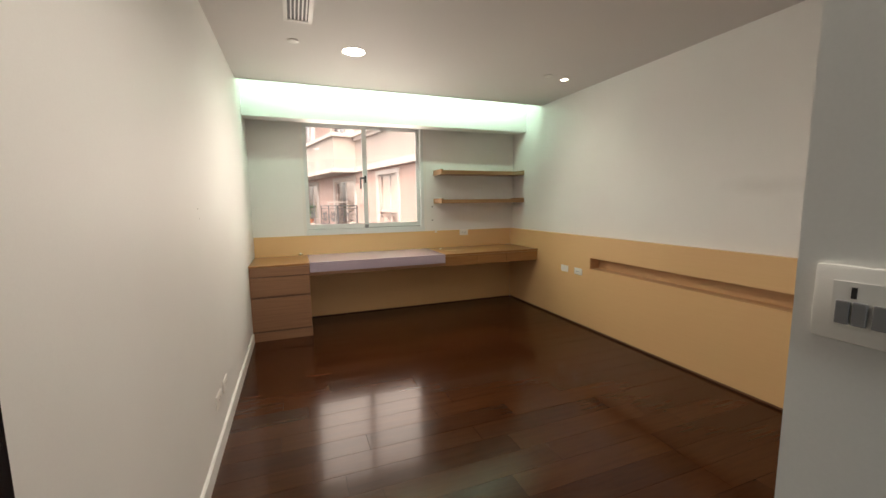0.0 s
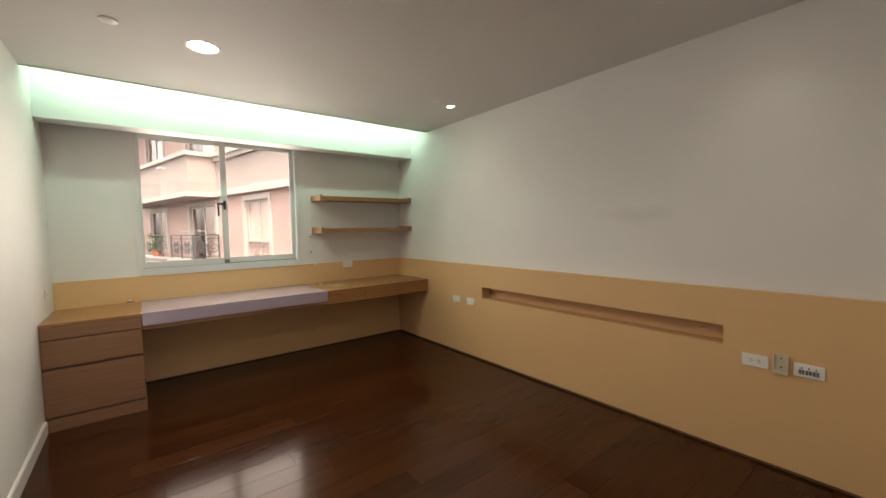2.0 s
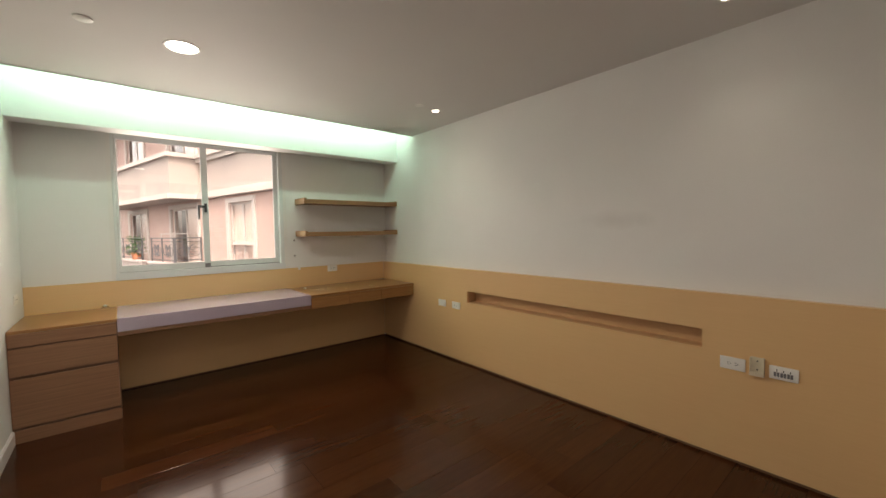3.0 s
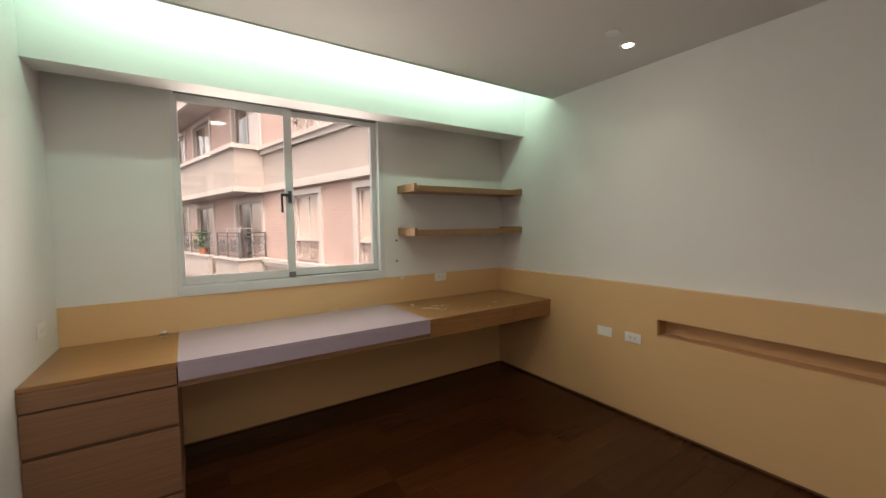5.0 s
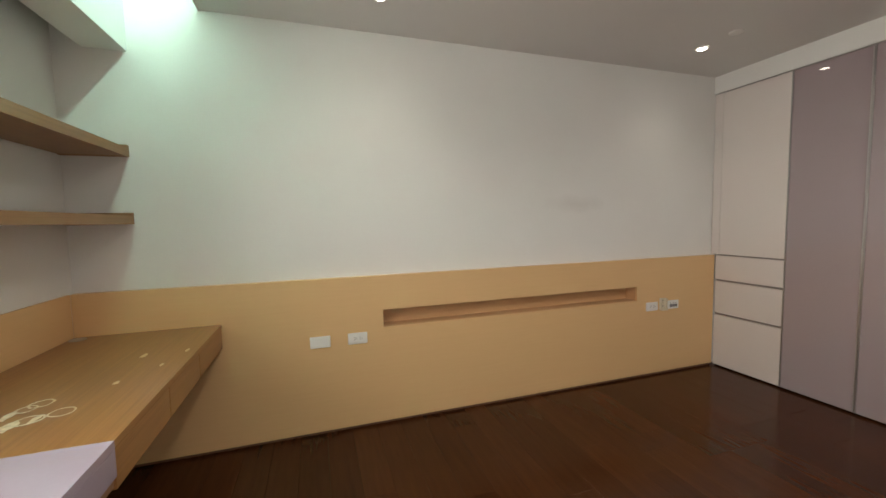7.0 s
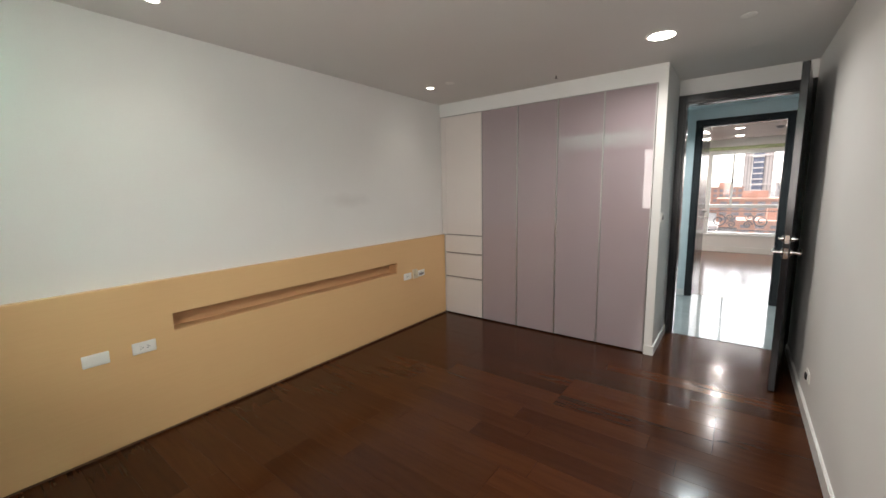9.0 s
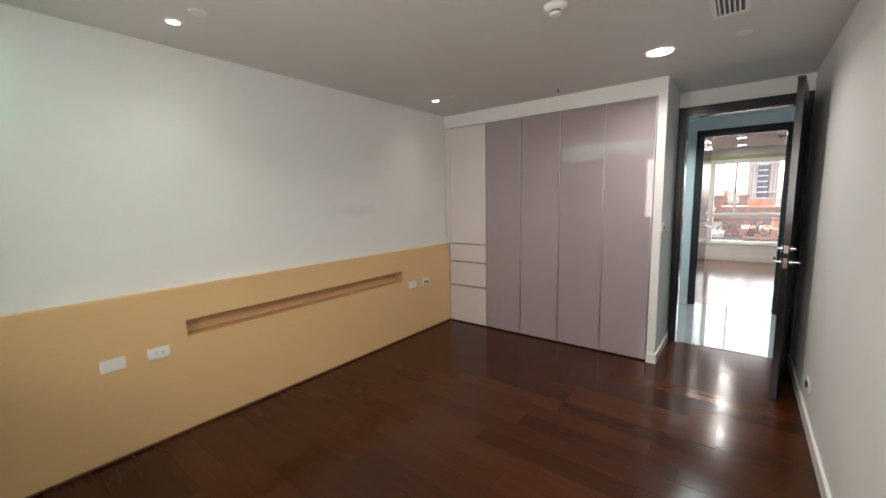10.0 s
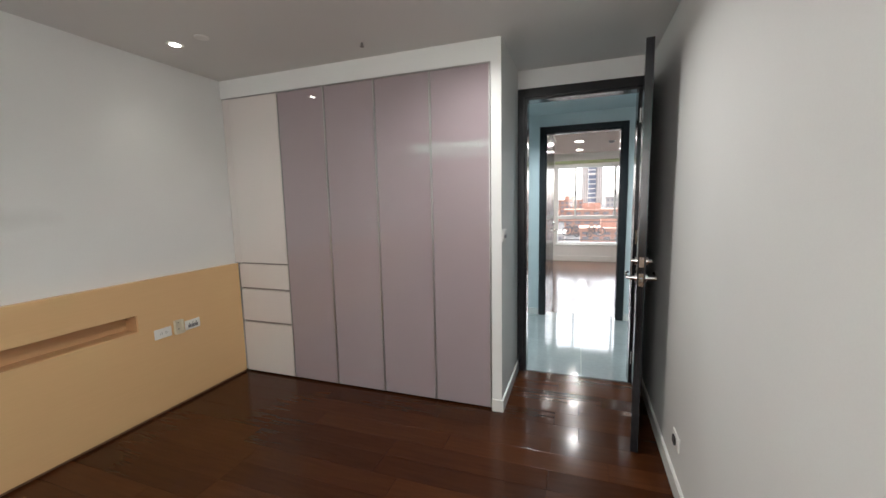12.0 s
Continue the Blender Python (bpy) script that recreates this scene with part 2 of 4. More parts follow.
CITYWIN = mat("city_window", (0.26, 0.24, 0.25), 0.4, vary=0.2, scale=0.2)
CITY = mat("city_render", (0.52, 0.47, 0.44), 0.9, vary=0.18, scale=0.08, fine=0.6)
CITY_RED = mat("city_brick", (0.50, 0.29, 0.22), 0.9, vary=0.15, scale=0.08, fine=0.6)
TOWER = mat("tower_stone", (0.76, 0.70, 0.65), 0.8, vary=0.08, scale=0.1)
TOWERGLASS = mat("tower_glass", (0.16, 0.18, 0.24), 0.3, vary=0.15, scale=0.2)


# ---- mesh helpers ----
AT = {}


def box(bm, x0, x1, y0, y1, z0, z1, bevel=0.0):
    r = bmesh.ops.create_cube(bm, size=1, matrix=Matrix.Translation(((x0 + x1) / 2, (y0 + y1) / 2, (z0 + z1) / 2)) @ Matrix.Diagonal((abs(x1 - x0), abs(y1 - y0), abs(z1 - z0), 1)))
    if bevel:
        edges = list({e for v in r["verts"] for e in v.link_edges})
        bmesh.ops.bevel(bm, geom=edges, offset=bevel, segments=2, profile=0.6, affect="EDGES")
    return bm


def boxed(x0, x1, y0, y1, z0, z1, bevel=0.0):
    return box(bmesh.new(), x0, x1, y0, y1, z0, z1, bevel)


def cyl(bm, a, b, r0, r1=None, n=20):
    """A capped cylinder or cone from a to b."""
    a, b = Vector(a), Vector(b)
    turn = (b - a).to_track_quat("Z", "Y").to_matrix().to_4x4()
    bmesh.ops.create_cone(bm, cap_ends=True, segments=n, radius1=r0, radius2=r0 if r1 is None else r1, depth=(b - a).length, matrix=Matrix.Translation((a + b) / 2) @ turn)
    return bm


def lathe(bm, centre, profile, n=32, axis="Z"):
    """A ring of rotation: profile is a list of (radius, height)."""
    rings = []
    for r, h in profile:
        ring = []
        for i in range(n):
            t = 2 * math.pi * i / n
            p = (r * math.cos(t), r * math.sin(t), h)
            p = p if axis == "Z" else ((h, p[0], p[1]) if axis == "X" else (p[0], h, p[1]))
            ring.append(bm.verts.new(Vector(centre) + Vector(p)))
        rings.append(ring)
    for a, b in zip(rings, rings[1:]):
        for i in range(n):
            bm.faces.new((a[i], a[(i + 1) % n], b[(i + 1) % n], b[i]))
    bmesh.ops.recalc_face_normals(bm, faces=bm.faces)
    return bm


def tube(bm, pts, r, n=8):
    """A round bar that follows points."""
    pts = [Vector(p) for p in pts]
    rings = []
    for i, p in enumerate(pts):
        d = (pts[min(i + 1, len(pts) - 1)] - pts[max(i - 1, 0)]).normalized()
        s = d.orthogonal().normalized() if i == 0 else (side - d * side.dot(d)).normalized()
        side, up = s, d.cross(s)
        rings.append([bm.verts.new(p + r * (math.cos(2 * math.pi * k / n) * s + math.sin(2 * math.pi * k / n) * up)) for k in range(n)])
    for a, b in zip(rings, rings[1:]):
        for k in range(n):
            bm.faces.new((a[k], a[(k + 1) % n], b[(k + 1) % n], b[k]))
    bm.faces.new(rings[0][::-1]), bm.faces.new(rings[-1])
    return bm


def holed(bm, a0, a1, z0, z1, d0, d1, openings, along="x"):
    """A wall from a0 to a1, z0 to z1, thick from d0 to d1, with openings (a, b, low, high) right through it."""
    cuts = sorted({a0, a1, *[c for o in openings for c in o[:2] if a0 < c < a1]})
    for lo, hi in zip(cuts, cuts[1:]):
        mid, z = (lo + hi) / 2, z0
        for o in sorted((o for o in openings if o[0] < mid < o[1]), key=lambda o: o[2]):
            if o[2] > z + 1e-6:
                box(bm, *((lo, hi, d0, d1) if along == "x" else (d0, d1, lo, hi)), z, o[2])
            z = o[3]
        if z < z1 - 1e-6:
            box(bm, *((lo, hi, d0, d1) if along == "x" else (d0, d1, lo, hi)), z, z1)
    bmesh.ops.remove_doubles(bm, verts=bm.verts, dist=1e-5)
    inside = [f for f in bm.faces if len([g for g in bm.faces if g is not f and (g.calc_center_median() - f.calc_center_median()).length < 1e-4]) > 0] if len(bm.faces) < 400 else []
    bmesh.ops.delete(bm, geom=inside, context="FACES")
    return bm


def mesh(name, bm, material, smooth=False):
    data = bpy.data.meshes.new(name)
    bmesh.ops.recalc_face_normals(bm, faces=bm.faces)
    bm.to_mesh(data)
    bm.free()
    data.materials.append(material)
    if smooth:
        data.shade_smooth()
        data.set_sharp_from_angle(angle=radians(35))
    return data


def structure(name, bm, material, label="", category=""):
    ob = new(name, mesh(name, bm, material))
    return tagged(ob, label, category, "", "structure")


def thing(name, at, label, category, group=""):
    ob = new(name)
    ob.location = at
    ob.empty_display_size = 0.05
    AT[ob.name] = Vector(at)
    return tagged(ob, label, category, group)


def part(name, bm, material, parent, label="", smooth=False):
    """One mesh, made in the world's coordinates, under a thing or a part."""
    ob = new(name, mesh(name, bm, material, smooth))
    ob.parent = parent
    if parent.name in AT:
        ob.matrix_parent_inverse = Matrix.Translation(-AT[parent.name])
    return tagged(ob, label)


def solo(name, bm, material, label, category, group="", smooth=False):
    return tagged(new(name, mesh(name, bm, material, smooth)), label, category, group)


# ---- the room: X -0.212..3.03, Y 0.68..5.80, ceiling 2.44 ----
XL, XR, YW, YD, YC, H = -0.212, 3.03, 5.80, 0.68, 1.378, 2.44
WIN = (0.345, 1.745, 0.962, 2.275)

wall_window = structure("wall_window", holed(bmesh.new(), XL - 0.12, XR + 0.2, -0.1, 2.80, YW, YW + 0.17, [WIN]), WALL, "white painted wall round the sliding window", "wall")
structure("wall_left", boxed(XL - 0.12, XL, 0.56, YW, -0.1, 2.80), WALL, "plain white painted long wall", "wall")
niche = (2.215, 4.225, 0.627, 0.740)
structure("wall_right", box(holed(bmesh.new(), 0.56, YW, -0.1, 2.80, XR, XR + 0.072, [niche], "y"), XR + 0.072, XR + 0.2, 0.56, YW, -0.1, 2.80), WALL_MARKED, "white painted wall above the tan headboard panel", "wall")
structure("wall_door", holed(bmesh.new(), XL, 0.733, -0.1, 2.80, 0.56, YD, [(-0.155, 0.690, -0.2, 2.245)]), WALL, "white painted wall over the doorway", "wall")
structure("wall_entry", holed(bmesh.new(), 0.56, YC + 0.009, -0.1, 2.80, 0.733, 0.800, [], "y"), WALL, "narrow white wall between doorway and wardrobe", "wall")
structure("wall_wardrobe_top", boxed(0.80, XR, YC - 0.05, YC + 0.008, 2.302, 2.80), WALL, "white bulkhead above the wardrobe", "wall")
structure("wall_wardrobe_back", boxed(0.80, XR, 0.56, 0.68, -0.1, 2.80), WALL)
structure("wall_beam", boxed(XL, XR, 5.49, 5.68, 2.188, 2.72), WALL, "white boxed beam washed with pale green cove light", "beam")
structure("ceiling", box(boxed(XL, XR, YD, 5.150, H, H + 0.035), XL, XR, 5.150, 5.157, H - 0.006, H + 0.052), CEIL, "flat white dropped ceiling with a lit cove edge", "ceiling")
structure("ceiling_upper", boxed(XL - 0.12, XR + 0.2, 0.56, YW + 0.17, 2.72, 2.85), WALL)

# baseboards
structure("baseboard_left", box(boxed(XL, XL + 0.013, YD, 5.125, 0, 0.083), XL, XL + 0.009, YD, 5.125, 0.083, 0.090), TRIM, "white painted baseboard along the long wall", "baseboard")
structure("baseboard_entry", box(boxed(0.721, 0.733, YD + 0.02, YC + 0.021, 0, 0.083), 0.733, 0.800, YC + 0.009, YC + 0.021, 0, 0.083), TRIM, "white painted baseboard round the wall end", "baseboard")

# headboard panel with a long niche, and the panel behind the desk
hb = thing("headboard_panel", (3.0, 3.5, 0.0), "long tan wall panel with a slot niche along the floor", "wall panel")
part("panel", holed(bmesh.new(), 1.388, YW - 0.012, 0.019, 0.957, 2.985, 3.027, [niche], "y"), TAN, hb)
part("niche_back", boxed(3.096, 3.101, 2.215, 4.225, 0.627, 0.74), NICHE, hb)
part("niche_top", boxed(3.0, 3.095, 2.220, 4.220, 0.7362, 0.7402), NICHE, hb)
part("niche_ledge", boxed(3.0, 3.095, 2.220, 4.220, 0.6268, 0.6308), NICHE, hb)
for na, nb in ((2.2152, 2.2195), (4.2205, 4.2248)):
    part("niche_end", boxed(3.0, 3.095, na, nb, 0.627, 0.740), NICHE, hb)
part("base_strip", boxed(2.996, 3.027, 1.388, YW - 0.012, 0.0, 0.0185), TAN_DARK, hb, "dark recessed base strip")
bp_ = thing("desk_back_panel", (1.4, 5.79, 0.0), "tan wall panel behind and under the desk", "wall panel")
part("panel", boxed(XL + 0.002, 2.983, YW - 0.012, YW - 0.001, 0.012, 0.957), TAN, bp_)
part("base_strip", boxed(XL + 0.002, 2.983, YW - 0.008, YW - 0.001, 0.0, 0.0115), TAN_DARK, bp_, "dark recessed base strip")

bm = bmesh.new()
top_ = [(1.78 + 0.045 * i, 0.962 + 0.010 + 0.010 * abs(noise.noise(Vector((i * 0.7, 3.0, 0))))) for i in range(13)]
for y_, z_ in top_:
    bm.verts.new((XR - 0.0012, y_, 0.9575)), bm.verts.new((XR - 0.0012, y_, z_))
bm.verts.ensure_lookup_table()
for i in range(12):
    bm.faces.new((bm.verts[2 * i], bm.verts[2 * i + 2], bm.verts[2 * i + 3], bm.verts[2 * i + 1]))
solo("filler_patch", bm, TRIM, "rough white filler strip above the wall panel", "filler")

# ---- window ----
w = thing("window_1", (1.045, 5.80, 0.962), "white aluminium two-pane sliding window in the wall", "window")
w["kind"] = "structure"
x0, x1, z0, z1 = WIN


def frame_bars(bm, x0, x1, y0, y1, z0, z1, left, right, low, high, bevel=0.003):
    box(bm, x0, x0 + left, y0, y1, z0, z1, bevel)
    box(bm, x1 - right, x1, y0, y1, z0, z1, bevel)
    box(bm, x0 + left, x1 - right, y0, y1, z0, z0 + low, bevel)
    box(bm, x0 + left, x1 - right, y0, y1, z1 - high, z1, bevel)
    return bm


part("window_frame", frame_bars(bmesh.new(), x0, x1, 5.786, 5.97, z0, z1, 0.022, 0.040, 0.060, 0.050), SASH, w)
part("track", box(boxed(x0 + 0.022, x1 - 0.040, 5.795, 5.87, z1 - 0.062, z1 - 0.0505), x0 + 0.022, x1 - 0.040, 5.830, 5.834, z0 + 0.0605, z0 + 0.068), SASH_DARK, w, "dark sliding track")
sl = part("sash", frame_bars(bmesh.new(), 0.368, 1.050, 5.799, 5.828, 1.026, 2.212, 0.016, 0.053, 0.054, 0.045), SASH, w)
sr = part("sash", frame_bars(bmesh.new(), 1.010, 1.704, 5.836, 5.866, 1.026, 2.212, 0.046, 0.038, 0.054, 0.034), SASH, w)
for sash, a, b, y in ((sl, 0.383, 0.998, 5.813), (sr, 1.055, 1.667, 5.849)):
    pane = part("pane", boxed(a, b, y, y + 0.005, 1.079, 2.179 if sash is sr else 2.168), GLASS, sash)
    pane.visible_shadow = False
lock = bmesh.new()
box(lock, 1.012, 1.034, 5.781, 5.799, 1.555, 1.640, 0.004)
box(lock, 0.962, 1.016, 5.769, 5.785, 1.598, 1.620, 0.004)
box(lock, 0.956, 0.974, 5.769, 5.785, 1.485, 1.620, 0.004)
part("latch", lock, LATCH, sl, "dark grey crescent latch")
part("stopper", boxed(1.000, 1.046, 5.782, 5.7985, 1.024, 1.066, 0.006), GREY_KEY, w, "grey rubber stopper")
part("window_sill", boxed(x0 - 0.006, x1 + 0.006, 5.780, 5.787, z0 - 0.004, z0 + 0.052, 0.002), SASH, w)
part("casing", box(boxed(x0 - 0.032, x0, 5.790, 5.7995, z0, z1), x1, x1 + 0.034, 5.790, 5.7995, z0, z1), TRIM, w)

tr = thing("curtain_track", (1.0, 5.74, 2.24), "dark curtain track in the pocket behind the beam", "curtain track")
part("rail", boxed(0.22, 1.86, 5.728, 5.752, 2.236, 2.262, 0.002), SASH_DARK, tr)
for bx in (0.45, 1.05, 1.65):
    part("bracket", boxed(bx, bx + 0.02, 5.740, YW - 0.001, 2.2625, 2.275), SASH_DARK, tr)

# ---- built-in desk along the window wall ----
cab = thing("drawer_cabinet", (0.05, 5.4, 0.0), "brown wood-veneer drawer cabinet with recessed grips under the desk", "cabinet")
cx0, cx1, cy0 = XL + 0.002, 0.330, 5.125
part("body", boxed(cx0, cx1, cy0 + 0.022, YW - 0.013, 0.088, 0.716), CABINET, cab)
part("plinth", boxed(cx0, cx1 + 0.006, cy0 + 0.004, cy0 + 0.5, 0.0, 0.084, 0.0015), CABINET, cab)
for lo, hi in ((0.60, 0.65), (0.40, 0.45), (0.085, 0.11)):
    part("grip_channel", boxed(cx0, cx1, cy0 + 0.012, cy0 + 0.021, lo, hi), GROOVE, cab, "dark recessed grip channel")
for lo, hi in ((0.632, 0.715), (0.440, 0.622), (0.102, 0.420)):
    part("drawer", boxed(cx0 + 0.001, cx1, cy0, cy0 + 0.020, lo, hi, 0.0015), CABINET, cab)

cy0 = 5.130
desk = thing("built_in_desk", (1.4, 5.4, 0.60), "long wood-veneer wall desk with drawers and a lilac lid", "desk")
part("top", boxed(XL + 0.002, 0.3335, cy0 - 0.002, YW - 0.013, 0.717, 0.738, 0.0015), DESKTOP, desk)
part("top", boxed(1.7705, 2.984, cy0 - 0.002, YW - 0.013, 0.717, 0.738, 0.0015), DESKTOP, desk)
lid = part("lid", boxed(0.335, 1.769, cy0 - 0.004, YW - 0.014, 0.716, 0.7395, 0.001), LILAC, desk, "glossy lilac laminate lid")
part("lid_front", boxed(0.335, 1.769, cy0 - 0.004, cy0 + 0.018, 0.642, 0.7155, 0.001), LILAC, desk, "glossy lilac laminate front")
part("under_rail", boxed(0.332, 1.770, cy0 + 0.006, cy0 + 0.03, 0.612, 0.6415), CABINET, desk)
part("underside", boxed(0.332, 2.984, cy0 + 0.035, YW - 0.014, 0.602, 0.632), CABINET, desk)
part("carcass", boxed(1.7705, 2.984, cy0 + 0.022, YW - 0.014, 0.641, 0.716), CABINET, desk)
for a, b in ((1.7715, 2.172), (2.175, 2.549), (2.552, 2.983)):
    part("drawer", boxed(a, b, cy0, cy0 + 0.020, 0.604, 0.7145, 0.0015), DESKTOP, desk)

# ---- wall shelves ----
for zt in (1.712, 1.364):
    s = thing("wall_shelf", (2.45, 5.65, zt - 0.062), "tray-like brown wood wall shelf with raised ends", "shelf", "shelves beside the window")
    xa, ya = 1.876, 5.512
    part("board", boxed(xa + 0.02, XR - 0.003, ya + 0.021, YW - 0.001, zt - 0.056, zt - 0.024), SHELF, s)
    part("front_rail", boxed(xa + 0.028, XR - 0.03, ya, ya + 0.020, zt - 0.060, zt - 0.014, 0.001), SHELF, s)
    part("end_cap", boxed(xa, xa + 0.027, ya, YW - 0.001, zt - 0.062, zt, 0.0015), SHELF, s)
    part("end_cap", boxed(XR - 0.029, XR - 0.002, ya, YW - 0.001, zt - 0.060, zt, 0.0015), SHELF, s)

# ---- wardrobe ----
wr = thing("wardrobe", (1.9, 1.05, 0.0), "built-in wardrobe with mauve glass doors and cream drawers", "wardrobe")
part("body", holed(bmesh.new(), 0.803, 3.026, 0.012, 2.300, 0.70, 0.72, []), CREAM, wr)
# black strip stands for the shade in the gap under the fronts
part("plinth", boxed(0.803, 2.983, YC - 0.06, YC - 0.03, 0.0, 0.012), GAP, wr, "black strip in place of the shaded floor gap")
# shade in the joints is put into the carcass front's dark colour
part("carcass", boxed(0.803, 2.983, YC - 0.05, YC - 0.024, 0.013, 2.300), GROOVE, wr, "carcass front coloured dark as shade between the doors")
part("filler", boxed(2.958, 3.026, YC - 0.02, YC - 0.002, 0.962, 2.299), CREAM, wr)
part("head_trim", boxed(0.803, 3.026, YC - 0.022, YC + 0.004, 2.2945, 2.3015), ALU, wr, "thin aluminium head trim")
part("cupboard_door", boxed(2.473, 2.955, YC - 0.022, YC, 0.966, 2.2935, 0.0015), CREAM, wr)
for lo, hi in ((0.753, 0.952), (0.465, 0.735), (0.014, 0.447)):
    part("drawer", boxed(2.473, 2.983, YC - 0.022, YC, lo, hi, 0.0015), CREAM, wr)
for zc in (0.959, 0.744, 0.456):
    part("grip_channel", boxed(2.473, 2.983, YC - 0.022, YC - 0.012, zc - 0.0065, zc + 0.0065), GREYMETAL, wr, "grey aluminium grip channel")
for a, b in ((2.045, 2.468), (1.628, 2.045), (1.211, 1.628), (0.806, 1.211)):
    d = part("door", boxed(a + 0.005, b - 0.005, YC - 0.020, YC - 0.001, 0.014, 2.2935), MAUVE, wr, "glossy mauve glass door")
    part("edge_strip", boxed(a + 0.0005, a + 0.010, YC - 0.020, YC + 0.004, 0.014, 2.2935, 0.001), ALU, d, "aluminium edge strip")
    part("edge_strip", boxed(b - 0.0045, b - 0.0005, YC - 0.020, YC + 0.002, 0.014, 2.2935), ALU, d, "aluminium edge strip")
part("edge_strip", boxed(2.4685, 2.4725, YC - 0.020, YC + 0.003, 0.014, 2.2935), ALU, wr, "aluminium edge strip")


# ---- doors ----
def door_frame(name, x0, x1, y0, y1, top, w, label):
    bm = bmesh.new()
    ob = thing(name, ((x0 + x1) / 2, (y0 + y1) / 2, 0.0), label, "door frame")
    ob["kind"] = "structure"
    part("jamb", boxed(x0, x0 + 0.03, y0 + 0.002, y1 - 0.002, 0, top), ESPRESSO, ob)
    part("jamb", boxed(x1 - 0.03, x1, y0 + 0.002, y1 - 0.002, 0, top), ESPRESSO, ob)
    part("head", boxed(x0 + 0.03, x1 - 0.03, y0 + 0.002, y1 - 0.002, top - 0.03, top), ESPRESSO, ob)
    for ya, yb in ((y0 - 0.016, y0), (y1, y1 + 0.016)):
        part("architrave", boxed(x0 - w, x0 + 0.012, ya, yb, 0, top + w, 0.003), ESPRESSO, ob)
        part("architrave", boxed(x1 - 0.012, x1 + w, ya, yb, 0, top + w, 0.003), ESPRESSO, ob)
        part("architrave", boxed(x0 + 0.012, x1 - 0.012, ya, yb, top - 0.012, top + w, 0.003), ESPRESSO, ob)
    return ob


def lever(bm, x, y, z, side, along):
    """A lever handle: rose, neck and a bar along the leaf."""
    cyl(bm, (x, y, z), (x + side * 0.010, y, z), 0.026, n=24)
    cyl(bm, (x + side * 0.010, y, z), (x + side * 0.052, y, z), 0.010, n=16)
    pts = [(x + side * 0.050, y, z), (x + side * 0.056, y + along * 0.02, z), (x + side * 0.057, y + along * 0.10, z + 0.002), (x + side * 0.054, y + along * 0.122, z + 0.006), (x + side * 0.046, y + along * 0.130, z + 0.008)]
    tube(bm, pts, 0.0085, 10)
    return bm


def door_leaf(name, width, height, label):
    """A leaf with its hinge at the origin, along +Y, 40 mm thick towards -X."""
    ob = thing(name, (0, 0, 0), label, "door")
    leaf = part("leaf", boxed(-0.040, 0, 0.002, width, 0.008, height, 0.002), ESPRESSO, ob)
    hy = width - 0.062
    for side, x in ((1, 0.0), (-1, -0.040)):
        part("handle", lever(bmesh.new(), x, hy, 1.0, side, -1), CHROME, leaf, "chrome lever handle", True)
        part("lock_rose", cyl(cyl(bmesh.new(), (x, hy, 1.095), (x + side * 0.012, hy, 1.095), 0.024, n=24), (x + side * 0.012, hy, 1.095), (x + side * 0.03, hy, 1.095), 0.010, n=16), CHROME, leaf, "chrome lock cylinder", True)
    part("latch_plate", boxed(-0.032, -0.008, width, width + 0.002, 0.965, 1.035), CHROME, leaf, "steel latch plate")
    part("latch_plate", boxed(-0.032, -0.008, width, width + 0.002, 1.068, 1.122), CHROME, leaf, "steel deadbolt plate")
    part("latch_bolt", boxed(-0.027, -0.013, width + 0.002, width + 0.010, 0.99, 1.01, 0.002), CHROME, leaf)
    for hz in (0.22, 1.15, 2.02):
        part("hinge", cyl(boxed(-0.030, 0.002, -0.001, 0.002, hz - 0.05, hz + 0.05), (0.007, -0.002, hz - 0.05), (0.007, -0.002, hz + 0.05), 0.007, n=12), CHROME, ob, "steel butt hinge")
    return ob


door_frame("door_frame_1", -0.155, 0.690, 0.56, 0.68, 2.243, 0.055, "dark espresso wood door frame")
leaf = door_leaf("door_leaf", 0.885, 2.232, "open dark espresso wood door with chrome lever handle")
leaf.matrix_basis = pose(-0.146, 0.722, 0.0, 0, 0, -6.9)
door_frame("door_frame_2", -0.195, 0.668, -1.14, -1.02, 2.243, 0.055, "dark espresso wood frame across the corridor")
leaf2 = copy_thing(leaf, pose(0.663, -1.165, 0.0, 0, 0, 177))

